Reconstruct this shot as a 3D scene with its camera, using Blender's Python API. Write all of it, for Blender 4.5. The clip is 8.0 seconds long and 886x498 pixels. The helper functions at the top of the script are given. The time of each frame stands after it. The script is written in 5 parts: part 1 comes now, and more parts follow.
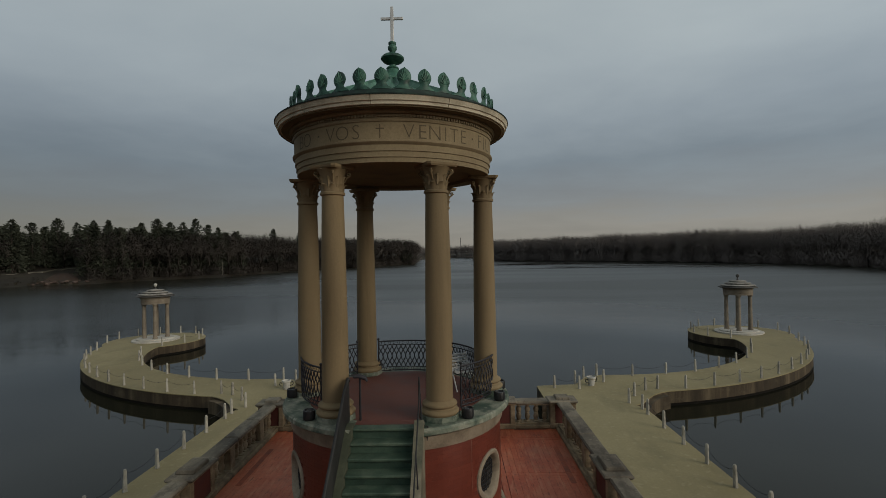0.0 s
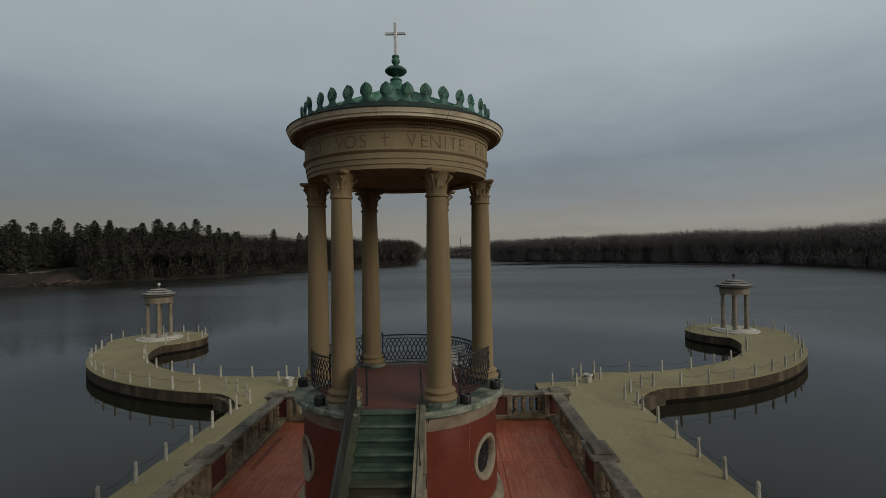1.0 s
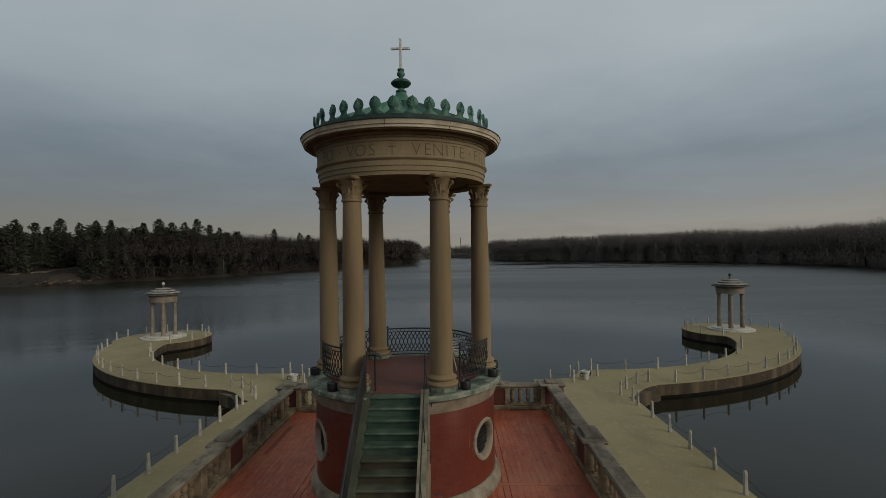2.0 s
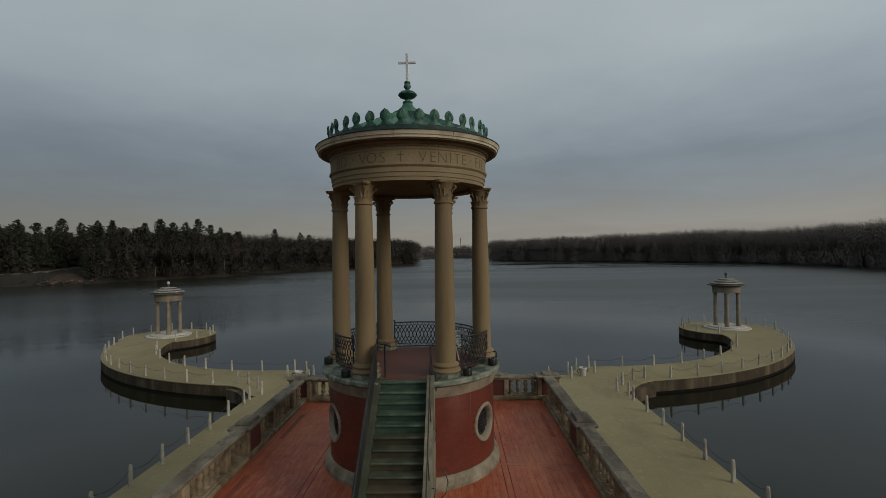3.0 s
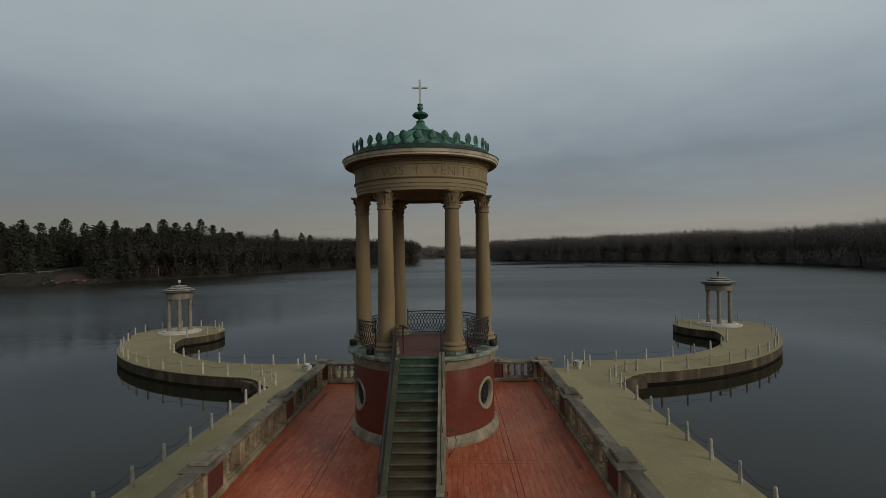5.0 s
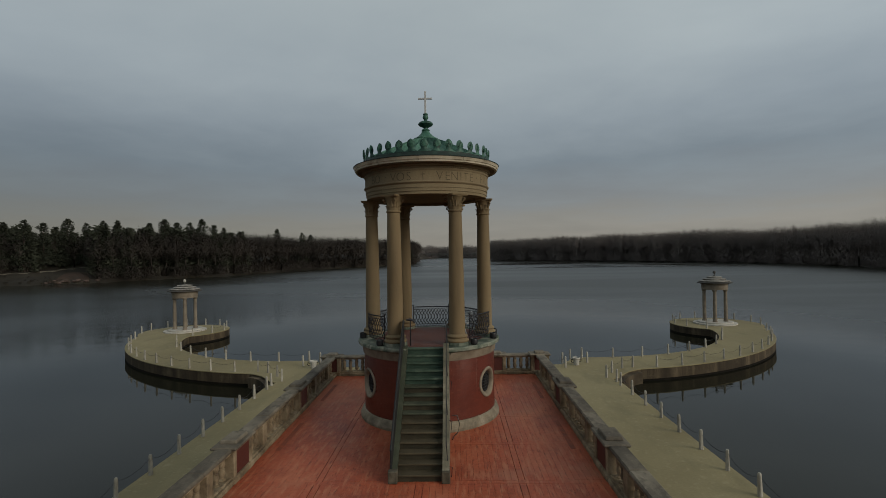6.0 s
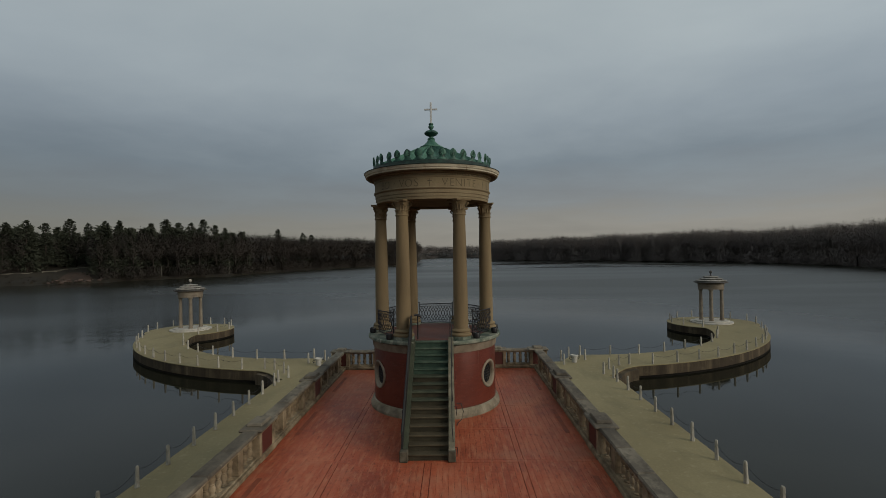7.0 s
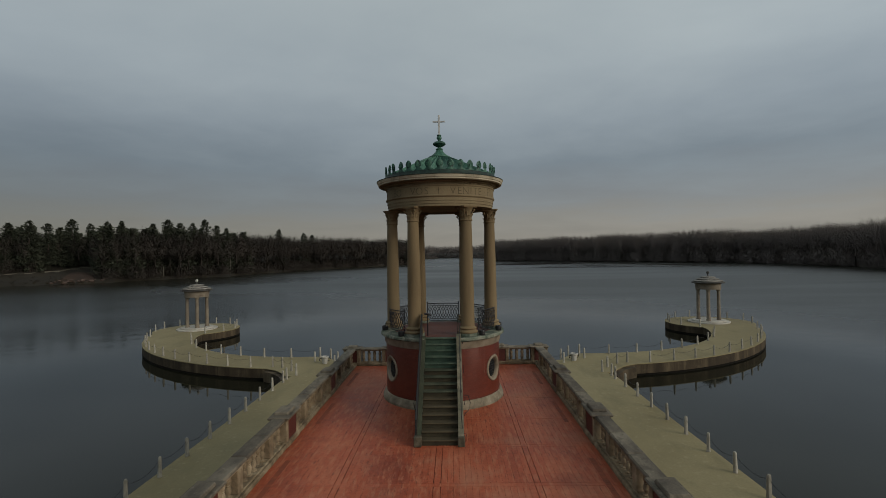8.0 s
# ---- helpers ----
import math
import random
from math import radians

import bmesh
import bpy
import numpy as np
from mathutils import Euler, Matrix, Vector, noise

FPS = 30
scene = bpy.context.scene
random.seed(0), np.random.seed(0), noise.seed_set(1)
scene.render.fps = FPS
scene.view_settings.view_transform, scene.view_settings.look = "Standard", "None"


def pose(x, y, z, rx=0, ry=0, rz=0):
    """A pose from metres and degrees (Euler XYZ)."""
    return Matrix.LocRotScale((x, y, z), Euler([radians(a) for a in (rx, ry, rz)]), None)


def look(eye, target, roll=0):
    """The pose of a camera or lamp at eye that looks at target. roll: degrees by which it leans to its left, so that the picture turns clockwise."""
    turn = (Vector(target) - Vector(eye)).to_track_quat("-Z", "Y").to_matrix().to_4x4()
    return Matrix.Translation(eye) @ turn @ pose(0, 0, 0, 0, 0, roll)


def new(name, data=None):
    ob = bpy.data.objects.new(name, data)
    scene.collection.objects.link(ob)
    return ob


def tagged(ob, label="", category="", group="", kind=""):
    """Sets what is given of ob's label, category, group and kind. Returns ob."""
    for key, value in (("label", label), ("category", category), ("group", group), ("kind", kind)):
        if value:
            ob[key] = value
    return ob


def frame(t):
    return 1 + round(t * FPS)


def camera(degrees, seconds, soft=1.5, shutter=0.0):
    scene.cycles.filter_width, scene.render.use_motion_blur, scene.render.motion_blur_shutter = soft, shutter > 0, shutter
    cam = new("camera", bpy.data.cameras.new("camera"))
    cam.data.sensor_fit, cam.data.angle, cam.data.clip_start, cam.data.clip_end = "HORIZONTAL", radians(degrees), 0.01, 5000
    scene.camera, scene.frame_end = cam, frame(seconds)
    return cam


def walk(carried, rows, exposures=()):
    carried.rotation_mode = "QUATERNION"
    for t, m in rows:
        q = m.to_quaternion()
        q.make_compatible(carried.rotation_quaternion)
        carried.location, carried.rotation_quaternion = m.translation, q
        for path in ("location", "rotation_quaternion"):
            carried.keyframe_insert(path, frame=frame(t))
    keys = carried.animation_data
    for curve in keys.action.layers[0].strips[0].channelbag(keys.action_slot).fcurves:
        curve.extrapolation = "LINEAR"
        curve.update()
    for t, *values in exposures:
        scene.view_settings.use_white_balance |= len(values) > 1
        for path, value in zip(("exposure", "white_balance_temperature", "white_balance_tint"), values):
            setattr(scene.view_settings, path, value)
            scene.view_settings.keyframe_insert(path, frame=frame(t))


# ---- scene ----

from mathutils import geometry

# ---------------------------------------------------------------- camera
cam = camera(84.0, 8.0, soft=0.7)
PITCH, ROLL, YAW = 0.393, 0.984, 1.200
PATH = [
    (0.0, 1.312, -11.190, 5.799), (0.5, 1.325, -11.581, 5.790), (1.0, 1.331, -12.010, 5.777),
    (1.5, 1.325, -12.473, 5.762), (2.0, 1.307, -12.971, 5.746), (2.5, 1.276, -13.497, 5.729),
    (3.0, 1.234, -14.049, 5.711), (3.5, 1.185, -14.622, 5.693), (4.0, 1.132, -15.211, 5.674),
    (4.5, 1.079, -15.813, 5.655), (5.0, 1.025, -16.423, 5.638), (5.5, 0.973, -17.040, 5.624),
    (6.0, 0.918, -17.664, 5.617), (6.5, 0.855, -18.294, 5.620), (7.0, 0.776, -18.936, 5.640),
    (7.5, 0.665, -19.594, 5.685), (8.0, 0.503, -20.278, 5.763),
]
walk(cam, [(t, pose(x, y, z, 90 + PITCH, ROLL, YAW)) for t, x, y, z in PATH])

# ---------------------------------------------------------------- world and sun
SUN_ELEVATION, SUN_AZIMUTH = 22.0, 122.0     # degrees; azimuth clockwise from +y
scene.view_settings.exposure = 0.0


def node(tree, kind, **values):
    n = tree.nodes.new(kind)
    for key, value in values.items():
        n.inputs[key.replace("_", " ")].default_value = value
    return n


def link(tree, a, out, b, into):
    tree.links.new(a.outputs[out], b.inputs[into])


def ramp(tree, stops, interpolation="LINEAR"):
    n = tree.nodes.new("ShaderNodeValToRGB")
    n.color_ramp.interpolation = interpolation
    while len(n.color_ramp.elements) < len(stops):
        n.color_ramp.elements.new(0.5)
    for e, (p, c) in zip(n.color_ramp.elements, stops):
        e.position, e.color = p, (*c, 1.0)
    return n


def maths(tree, operation, a=None, b=None):
    n = tree.nodes.new("ShaderNodeMath")
    n.operation = operation
    for i, v in enumerate((a, b)):
        if isinstance(v, (int, float)):
            n.inputs[i].default_value = v
        elif v is not None:
            tree.links.new(v, n.inputs[i])
    return n.outputs[0]


def mix_colour(tree, fac, a, b, blend="MIX"):
    n = tree.nodes.new("ShaderNodeMix")
    n.data_type, n.blend_type = "RGBA", blend
    for i, v in ((0, fac), (6, a), (7, b)):
        if isinstance(v, (int, float)):
            n.inputs[i].default_value = v
        elif isinstance(v, tuple):
            n.inputs[i].default_value = (*v, 1.0)
        else:
            tree.links.new(v, n.inputs[i])
    return n.outputs[2]


def build_world():
    world = bpy.data.worlds.new("overcast_evening")
    scene.world = world
    world.use_nodes = True
    t = world.node_tree
    t.nodes.clear()
    out, back = t.nodes.new("ShaderNodeOutputWorld"), t.nodes.new("ShaderNodeBackground")
    coord, split = t.nodes.new("ShaderNodeTexCoord"), t.nodes.new("ShaderNodeSeparateXYZ")
    link(t, coord, "Generated", split, "Vector")
    # cloud deck: the direction projected on a flat layer high above
    height = maths(t, "ADD", maths(t, "MAXIMUM", split.outputs["Z"], 0.0), 0.10)
    plane = t.nodes.new("ShaderNodeCombineXYZ")
    t.links.new(maths(t, "DIVIDE", split.outputs["X"], height), plane.inputs["X"])
    t.links.new(maths(t, "DIVIDE", split.outputs["Y"], height), plane.inputs["Y"])
    big = node(t, "ShaderNodeTexNoise", Scale=0.55, Detail=5.0, Roughness=0.5, Distortion=0.4)
    fine = node(t, "ShaderNodeTexNoise", Scale=1.7, Detail=6.0, Roughness=0.55, Distortion=0.2)
    link(t, plane, 0, big, "Vector")
    link(t, plane, 0, fine, "Vector")
    clouds = maths(t, "ADD", maths(t, "MULTIPLY", big.outputs[0], 0.72), maths(t, "MULTIPLY", fine.outputs[0], 0.28))
    # the deck from horizon to zenith: pale warm rim, slate belt, lighter grey above
    deck = ramp(t, [(0.0, (0.258, 0.235, 0.208)), (0.06, (0.250, 0.232, 0.212)), (0.10, (0.210, 0.214, 0.220)), (0.16, (0.200, 0.226, 0.250)),
                    (0.24, (0.272, 0.303, 0.330)), (0.34, (0.350, 0.384, 0.405)), (0.46, (0.392, 0.428, 0.442)), (0.60, (0.38, 0.41, 0.415)), (1.0, (0.33, 0.355, 0.36))])
    tilt = maths(t, "ADD", split.outputs["Z"], maths(t, "MULTIPLY", maths(t, "SUBTRACT", clouds, 0.5), 0.15))
    t.links.new(tilt, deck.inputs[0])
    shade = ramp(t, [(0.34, (0.90, 0.91, 0.93)), (0.62, (1.07, 1.06, 1.05))])
    t.links.new(clouds, shade.inputs[0])
    cover = mix_colour(t, 1.0, mix_colour(t, 1.0, deck.outputs[0], shade.outputs[0], "MULTIPLY"), (0.963, 1.0, 1.0), "MULTIPLY")
    # brighter towards the hidden sun and behind, duller low over the far side
    glow = maths(t, "ADD", 1.0, maths(t, "MULTIPLY", maths(t, "MAXIMUM", split.outputs["X"], 0.0), 0.26))
    glow = maths(t, "ADD", glow, maths(t, "MULTIPLY", maths(t, "MAXIMUM", maths(t, "MULTIPLY", split.outputs["Y"], -1.0), 0.0), 0.30))
    low = maths(t, "MAXIMUM", maths(t, "SUBTRACT", 1.0, maths(t, "MULTIPLY", split.outputs["Z"], 3.2)), 0.0)
    dull = maths(t, "MULTIPLY", maths(t, "MULTIPLY", maths(t, "MAXIMUM", maths(t, "MULTIPLY", split.outputs["X"], -1.0), 0.0), low), 0.62)
    glow = maths(t, "SUBTRACT", glow, dull)
    cover = mix_colour(t, 1.0, cover, glow, "MULTIPLY")
    sky = t.nodes.new("ShaderNodeTexSky")
    sky.sky_type, sky.sun_disc = "NISHITA", False
    sky.sun_elevation, sky.sun_rotation = radians(SUN_ELEVATION), radians(SUN_AZIMUTH)
    clear = mix_colour(t, 1.0, sky.outputs[0], (0.07, 0.07, 0.07), "MULTIPLY")
    t.links.new(mix_colour(t, 0.90, clear, cover), back.inputs["Color"])
    back.inputs["Strength"].default_value = 1.03
    link(t, back, 0, out, "Surface")


build_world()
sun = new("sun", bpy.data.lights.new("sun", "SUN"))
sun.data.energy, sun.data.angle, sun.data.color = 1.8, radians(34), (1.0, 0.90, 0.75)
az, el = radians(SUN_AZIMUTH), radians(SUN_ELEVATION)
sun.matrix_world = look((0, 0, 60), (-60 * math.sin(az) * math.cos(el), -60 * math.cos(az) * math.cos(el), 60 - 60 * math.sin(el)))


# ---------------------------------------------------------------- materials
def surface(name, colours, big=1.2, fine=18.0, rough=0.8, bump=0.25, depth=0.01, metal=0.0, stretch=(1, 1, 1),
            rand=0.0, island=0.0, spec=0.35, speckle=0.16, turn=0.0, wear=None):
    """A weathered surface: three colours over large patches, fine grain on top, both in metres."""
    m = bpy.data.materials.new(name)
    m.use_nodes = True
    t = m.node_tree
    bsdf = t.nodes["Principled BSDF"]
    place, mapping = t.nodes.new("ShaderNodeNewGeometry"), t.nodes.new("ShaderNodeMapping")
    mapping.inputs["Scale"].default_value = stretch
    mapping.inputs["Rotation"].default_value = (0, 0, radians(turn))
    link(t, place, "Position", mapping, "Vector")
    wide = node(t, "ShaderNodeTexNoise", Scale=big, Detail=6.0, Roughness=0.6, Distortion=0.3)
    grain = node(t, "ShaderNodeTexNoise", Scale=fine, Detail=5.0, Roughness=0.65)
    link(t, mapping, 0, wide, "Vector")
    link(t, place, "Position", grain, "Vector")
    value = wide.outputs[0]
    if rand or island:
        info = t.nodes.new("ShaderNodeObjectInfo") if rand else t.nodes.new("ShaderNodeNewGeometry")
        r = info.outputs["Random"] if rand else info.outputs["Random Per Island"]
        value = maths(t, "ADD", value, maths(t, "MULTIPLY", maths(t, "SUBTRACT", r, 0.5), rand or island))
    tone = ramp(t, [(0.30, colours[0]), (0.50, colours[1]), (0.70, colours[2])])
    t.links.new(value, tone.inputs[0])
    lo, hi = 1.0 - speckle, 1.0 + speckle * 0.6
    dots = ramp(t, [(0.30, (lo, lo, lo)), (0.70, (hi, hi, hi))])
    link(t, grain, 0, dots, "Fac")
    paint = mix_colour(t, 1.0, tone.outputs[0], dots.outputs[0], "MULTIPLY")
    for scale, stretched, lo, hi, colour, amount in wear or ():
        shift = t.nodes.new("ShaderNodeMapping")
        shift.inputs["Scale"].default_value = stretched
        link(t, place, "Position", shift, "Vector")
        rub = node(t, "ShaderNodeTexNoise", Scale=scale, Detail=5.0, Roughness=0.62)
        link(t, shift, 0, rub, "Vector")
        gate = ramp(t, [(lo, (0, 0, 0)), (hi, (amount, amount, amount))])
        link(t, rub, 0, gate, "Fac")
        paint = mix_colour(t, gate.outputs[0], paint, colour)
    t.links.new(paint, bsdf.inputs["Base Color"])
    rr = ramp(t, [(0.3, (rough * 0.85,) * 3), (0.7, (min(1.0, rough * 1.12),) * 3)])
    link(t, wide, 0, rr, "Fac")
    link(t, rr, 0, bsdf, "Roughness")
    bsdf.inputs["Metallic"].default_value = metal
    bsdf.inputs["Specular IOR Level"].default_value = spec
    if bump:
        b = node(t, "ShaderNodeBump", Strength=bump, Distance=depth)
        link(t, grain, 0, b, "Height")
        link(t, b, 0, bsdf, "Normal")
    return m


M = {}
M["limestone"] = surface("limestone", [(0.0972, 0.0687, 0.0336), (0.1570, 0.1136, 0.0598), (0.1869, 0.1420, 0.0808)], 1.4, 30, 0.85, 0.12, 0.004, stretch=(1, 1, 0.12), speckle=0.07)
M["cornice_stone"] = surface("cornice_stone", [(0.2091, 0.1805, 0.1236), (0.3802, 0.3374, 0.2518), (0.4562, 0.4087, 0.3089)], 1.6, 26, 0.85, 0.2, 0.006)
M["frieze_stone"] = surface("frieze_stone", [(0.1207, 0.0889, 0.0464), (0.1690, 0.1295, 0.0734), (0.2028, 0.1594, 0.0936)], 1.1, 24, 0.88, 0.2, 0.006, stretch=(1, 1, 0.5))
# darker than the frieze: the shade below the cornice is put into the colour
M["soffit_shade_stone"] = surface("soffit_shade_stone", [(0.0715, 0.052, 0.0273), (0.1105, 0.0819, 0.0442), (0.1495, 0.1144, 0.065)], 1.5, 24, 0.9, 0.2, 0.005)
M["plinth_stone"] = surface("plinth_stone", [(0.1, 0.082, 0.055), (0.2, 0.168, 0.12), (0.3, 0.26, 0.195)], 2.2, 24, 0.88, 0.3, 0.006)
# dark for the painted shade of cut letters; also the mortar of the cornice
M["letter_shade_mortar"] = surface("letter_shade_mortar", [(0.051, 0.0388, 0.0214), (0.0714, 0.0541, 0.0306), (0.0918, 0.0714, 0.0408)], 4, 40, 0.9, 0.1, 0.003)
M["copper"] = surface("copper", [(0.0106, 0.0352, 0.0264), (0.0422, 0.1232, 0.0862), (0.0968, 0.1980, 0.1452)], 3.2, 22, 0.62, 0.25, 0.006, metal=0.15, stretch=(1, 1, 0.6))
M["copper_dark"] = surface("copper_dark", [(0.006, 0.02, 0.016), (0.022, 0.07, 0.05), (0.06, 0.145, 0.105)], 5, 30, 0.55, 0.25, 0.005, metal=0.2)
M["gutter_copper"] = surface("gutter_copper", [(0.0022, 0.0072, 0.006), (0.0066, 0.0198, 0.0149), (0.0193, 0.0468, 0.0341)], 4, 26, 0.6, 0.25, 0.005, metal=0.1)
M["stained_slab"] = surface("stained_slab", [(0.045, 0.07, 0.05), (0.14, 0.155, 0.118), (0.27, 0.262, 0.21)], 2.6, 24, 0.8, 0.3, 0.008, wear=[(2.2, (1, 1, 1), 0.48, 0.60, (0.020, 0.042, 0.030), 0.85), (5.0, (1, 1, 0.3), 0.60, 0.70, (0.36, 0.36, 0.30), 0.6)])
M["stair_stone"] = surface("stair_stone", [(0.04, 0.031, 0.0165), (0.056, 0.044, 0.0245), (0.076, 0.061, 0.0355)], 2.0, 26, 0.85, 0.3, 0.008, rand=0.12)
M["stair_green"] = surface("stair_green", [(0.0155, 0.0310, 0.0209), (0.0310, 0.0557, 0.0372), (0.0774, 0.1045, 0.0735)], 2.4, 26, 0.7, 0.3, 0.008, rand=0.15)
M["stair_moss"] = surface("stair_moss", [(0.0270, 0.0324, 0.0189), (0.0414, 0.0477, 0.0297), (0.0720, 0.0774, 0.0504)], 2.2, 26, 0.8, 0.3, 0.008, rand=0.15)
# riser colours darker than the treads: shade from overhead light put into the colour
M["riser_stone_shaded"] = surface("riser_stone_shaded", [(0.0194, 0.0157, 0.0086), (0.0324, 0.0265, 0.0146), (0.0497, 0.041, 0.0238)], 2.6, 26, 0.85, 0.3, 0.008)
M["riser_green_shaded"] = surface("riser_green_shaded", [(0.0108, 0.0243, 0.0162), (0.0229, 0.0459, 0.0311), (0.0486, 0.0783, 0.054)], 2.6, 26, 0.7, 0.3, 0.008)
M["stringer"] = surface("stringer", [(0.052, 0.056, 0.038), (0.122, 0.110, 0.076), (0.225, 0.200, 0.148)], 1.8, 26, 0.85, 0.25, 0.006)
M["brick"] = surface("brick", [(0.0861, 0.0172, 0.0098), (0.105, 0.0213, 0.0119), (0.123, 0.0262, 0.0148)], 1.3, 40, 0.38, 0.15, 0.002, rand=0.25, spec=0.5)
M["brick_rest"] = surface("brick_rest", [(0.0861, 0.0172, 0.0098), (0.105, 0.0213, 0.0119), (0.123, 0.0262, 0.0148)], 1.3, 40, 0.38, 0.15, 0.002, island=0.25, spec=0.5)
M["mortar"] = surface("mortar", [(0.0754, 0.0164, 0.0098), (0.0886, 0.0197, 0.0119), (0.1066, 0.0246, 0.0148)], 3, 50, 0.9, 0.1, 0.003)
M["lime_streak"] = surface("lime_streak", [(0.13, 0.055, 0.04), (0.19, 0.1, 0.075), (0.26, 0.17, 0.135)], 9, 40, 0.9, 0.1, 0.003)
M["board"] = surface("board", [(0.20, 0.036, 0.0145), (0.34, 0.076, 0.032), (0.42, 0.136, 0.07)], 0.42, 9, 0.6, 0.3, 0.004, stretch=(1, 0.7, 1), rand=0.07, speckle=0.22, wear=[(1.0, (9, 1.6, 1), 0.50, 0.72, (0.42, 0.175, 0.095), 0.75), (1.0, (13, 2.2, 1), 0.57, 0.70, (0.085, 0.018, 0.009), 0.7), (0.5, (1, 1, 1), 0.52, 0.70, (0.31, 0.135, 0.080), 0.6), (0.33, (1, 1, 1), 0.55, 0.72, (0.13, 0.034, 0.018), 0.6)])
M["board_rest"] = surface("board_rest", [(0.20, 0.036, 0.0145), (0.34, 0.076, 0.032), (0.42, 0.136, 0.07)], 0.42, 9, 0.6, 0.3, 0.004, stretch=(1, 0.7, 1), island=0.07, speckle=0.22, wear=[(1.0, (9, 1.6, 1), 0.50, 0.72, (0.42, 0.175, 0.095), 0.75), (1.0, (13, 2.2, 1), 0.57, 0.70, (0.085, 0.018, 0.009), 0.7), (0.5, (1, 1, 1), 0.52, 0.70, (0.31, 0.135, 0.080), 0.6), (0.33, (1, 1, 1), 0.55, 0.72, (0.13, 0.034, 0.018), 0.6)])
# red-brown of the added stain strips and the gutter lips
M["drain"] = surface("drain", [(0.14, 0.036, 0.019), (0.21, 0.056, 0.028), (0.29, 0.078, 0.038)], 3, 20, 0.7, 0.2, 0.004)
M["newel_stone"] = surface("newel_stone", [(0.03, 0.0258, 0.0168), (0.06, 0.051, 0.0342), (0.12, 0.105, 0.075)], 4, 26, 0.85, 0.25, 0.006)
M["ring_stone"] = surface("ring_stone", [(0.11, 0.088, 0.062), (0.19, 0.155, 0.112), (0.25, 0.21, 0.16)], 2.2, 26, 0.85, 0.2, 0.005)
M["joint"] = surface("joint", [(0.05, 0.012, 0.006), (0.14, 0.03, 0.014), (0.25, 0.06, 0.028)], 1.6, 30, 0.9, 0.1, 0.003)
M["red_panel"] = surface("red_panel", [(0.05, 0.013, 0.01), (0.072, 0.017, 0.012), (0.09, 0.024, 0.017)], 2, 30, 0.7, 0.2, 0.004)
M["platform_red"] = surface("platform_red", [(0.0697, 0.023, 0.0156), (0.0943, 0.0303, 0.0205), (0.1189, 0.041, 0.0279)], 1.4, 28, 0.7, 0.25, 0.004)
M["balustrade"] = surface("balustrade", [(0.088, 0.062, 0.037), (0.182, 0.138, 0.085), (0.285, 0.23, 0.153)], 2.2, 28, 0.88, 0.3, 0.008, rand=0.12, wear=[(2.4, (1, 1, 0.7), 0.54, 0.68, (0.045, 0.033, 0.022), 0.7)])
M["rail_cap"] = surface("rail_cap", [(0.05, 0.041, 0.031), (0.115, 0.098, 0.074), (0.20, 0.174, 0.132)], 1.5, 24, 0.9, 0.35, 0.01, stretch=(1, 0.5, 1), rand=0.16, wear=[(3.2, (1, 0.6, 1), 0.52, 0.62, (0.030, 0.025, 0.019), 0.5), (7.0, (1, 1, 1), 0.60, 0.72, (0.26, 0.23, 0.18), 0.4)])
M["quay"] = surface("quay", [(0.1667, 0.136, 0.0649), (0.2062, 0.1728, 0.0895), (0.2457, 0.2106, 0.1158)], 0.12, 9, 0.85, 0.15, 0.006, speckle=0.10, wear=[(0.7, (1, 0.4, 1), 0.52, 0.72, (0.12, 0.105, 0.055), 0.45), (2.5, (1, 1, 1), 0.56, 0.70, (0.30, 0.265, 0.16), 0.4)])
M["quay_edge"] = surface("quay_edge", [(0.15, 0.128, 0.07), (0.2, 0.172, 0.1), (0.25, 0.22, 0.135)], 0.6, 9, 0.85, 0.25, 0.01)
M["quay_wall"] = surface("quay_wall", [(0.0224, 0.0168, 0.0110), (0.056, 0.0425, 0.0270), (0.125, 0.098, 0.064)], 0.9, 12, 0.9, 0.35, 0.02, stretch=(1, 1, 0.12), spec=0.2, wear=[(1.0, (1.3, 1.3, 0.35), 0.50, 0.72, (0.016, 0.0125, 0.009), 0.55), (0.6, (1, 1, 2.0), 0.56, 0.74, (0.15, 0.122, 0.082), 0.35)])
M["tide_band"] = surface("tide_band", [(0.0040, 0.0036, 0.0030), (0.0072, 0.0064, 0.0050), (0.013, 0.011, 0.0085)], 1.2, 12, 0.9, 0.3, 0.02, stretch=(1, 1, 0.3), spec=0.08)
M["bollard"] = surface("bollard", [(0.1874, 0.1746, 0.1448), (0.2811, 0.2641, 0.2215), (0.3407, 0.3237, 0.2768)], 3, 30, 0.8, 0.25, 0.005, rand=0.25)
M["kiosk_stone"] = surface("kiosk_stone", [(0.1025, 0.082, 0.0599), (0.164, 0.1369, 0.1033), (0.2132, 0.182, 0.141)], 1.2, 18, 0.85, 0.2, 0.008)
M["kiosk_roof"] = surface("kiosk_roof", [(0.088, 0.0836, 0.0748), (0.2112, 0.198, 0.176), (0.3344, 0.3168, 0.2816)], 1.4, 16, 0.85, 0.25, 0.01)
M["kiosk_under"] = surface("kiosk_under", [(0.035, 0.033, 0.03), (0.06, 0.056, 0.05), (0.09, 0.085, 0.078)], 1.4, 16, 0.85, 0.25, 0.01)
M["pale_step"] = surface("pale_step", [(0.2992, 0.2816, 0.242), (0.3872, 0.3652, 0.3212), (0.44, 0.418, 0.374)], 1.0, 14, 0.8, 0.2, 0.006)
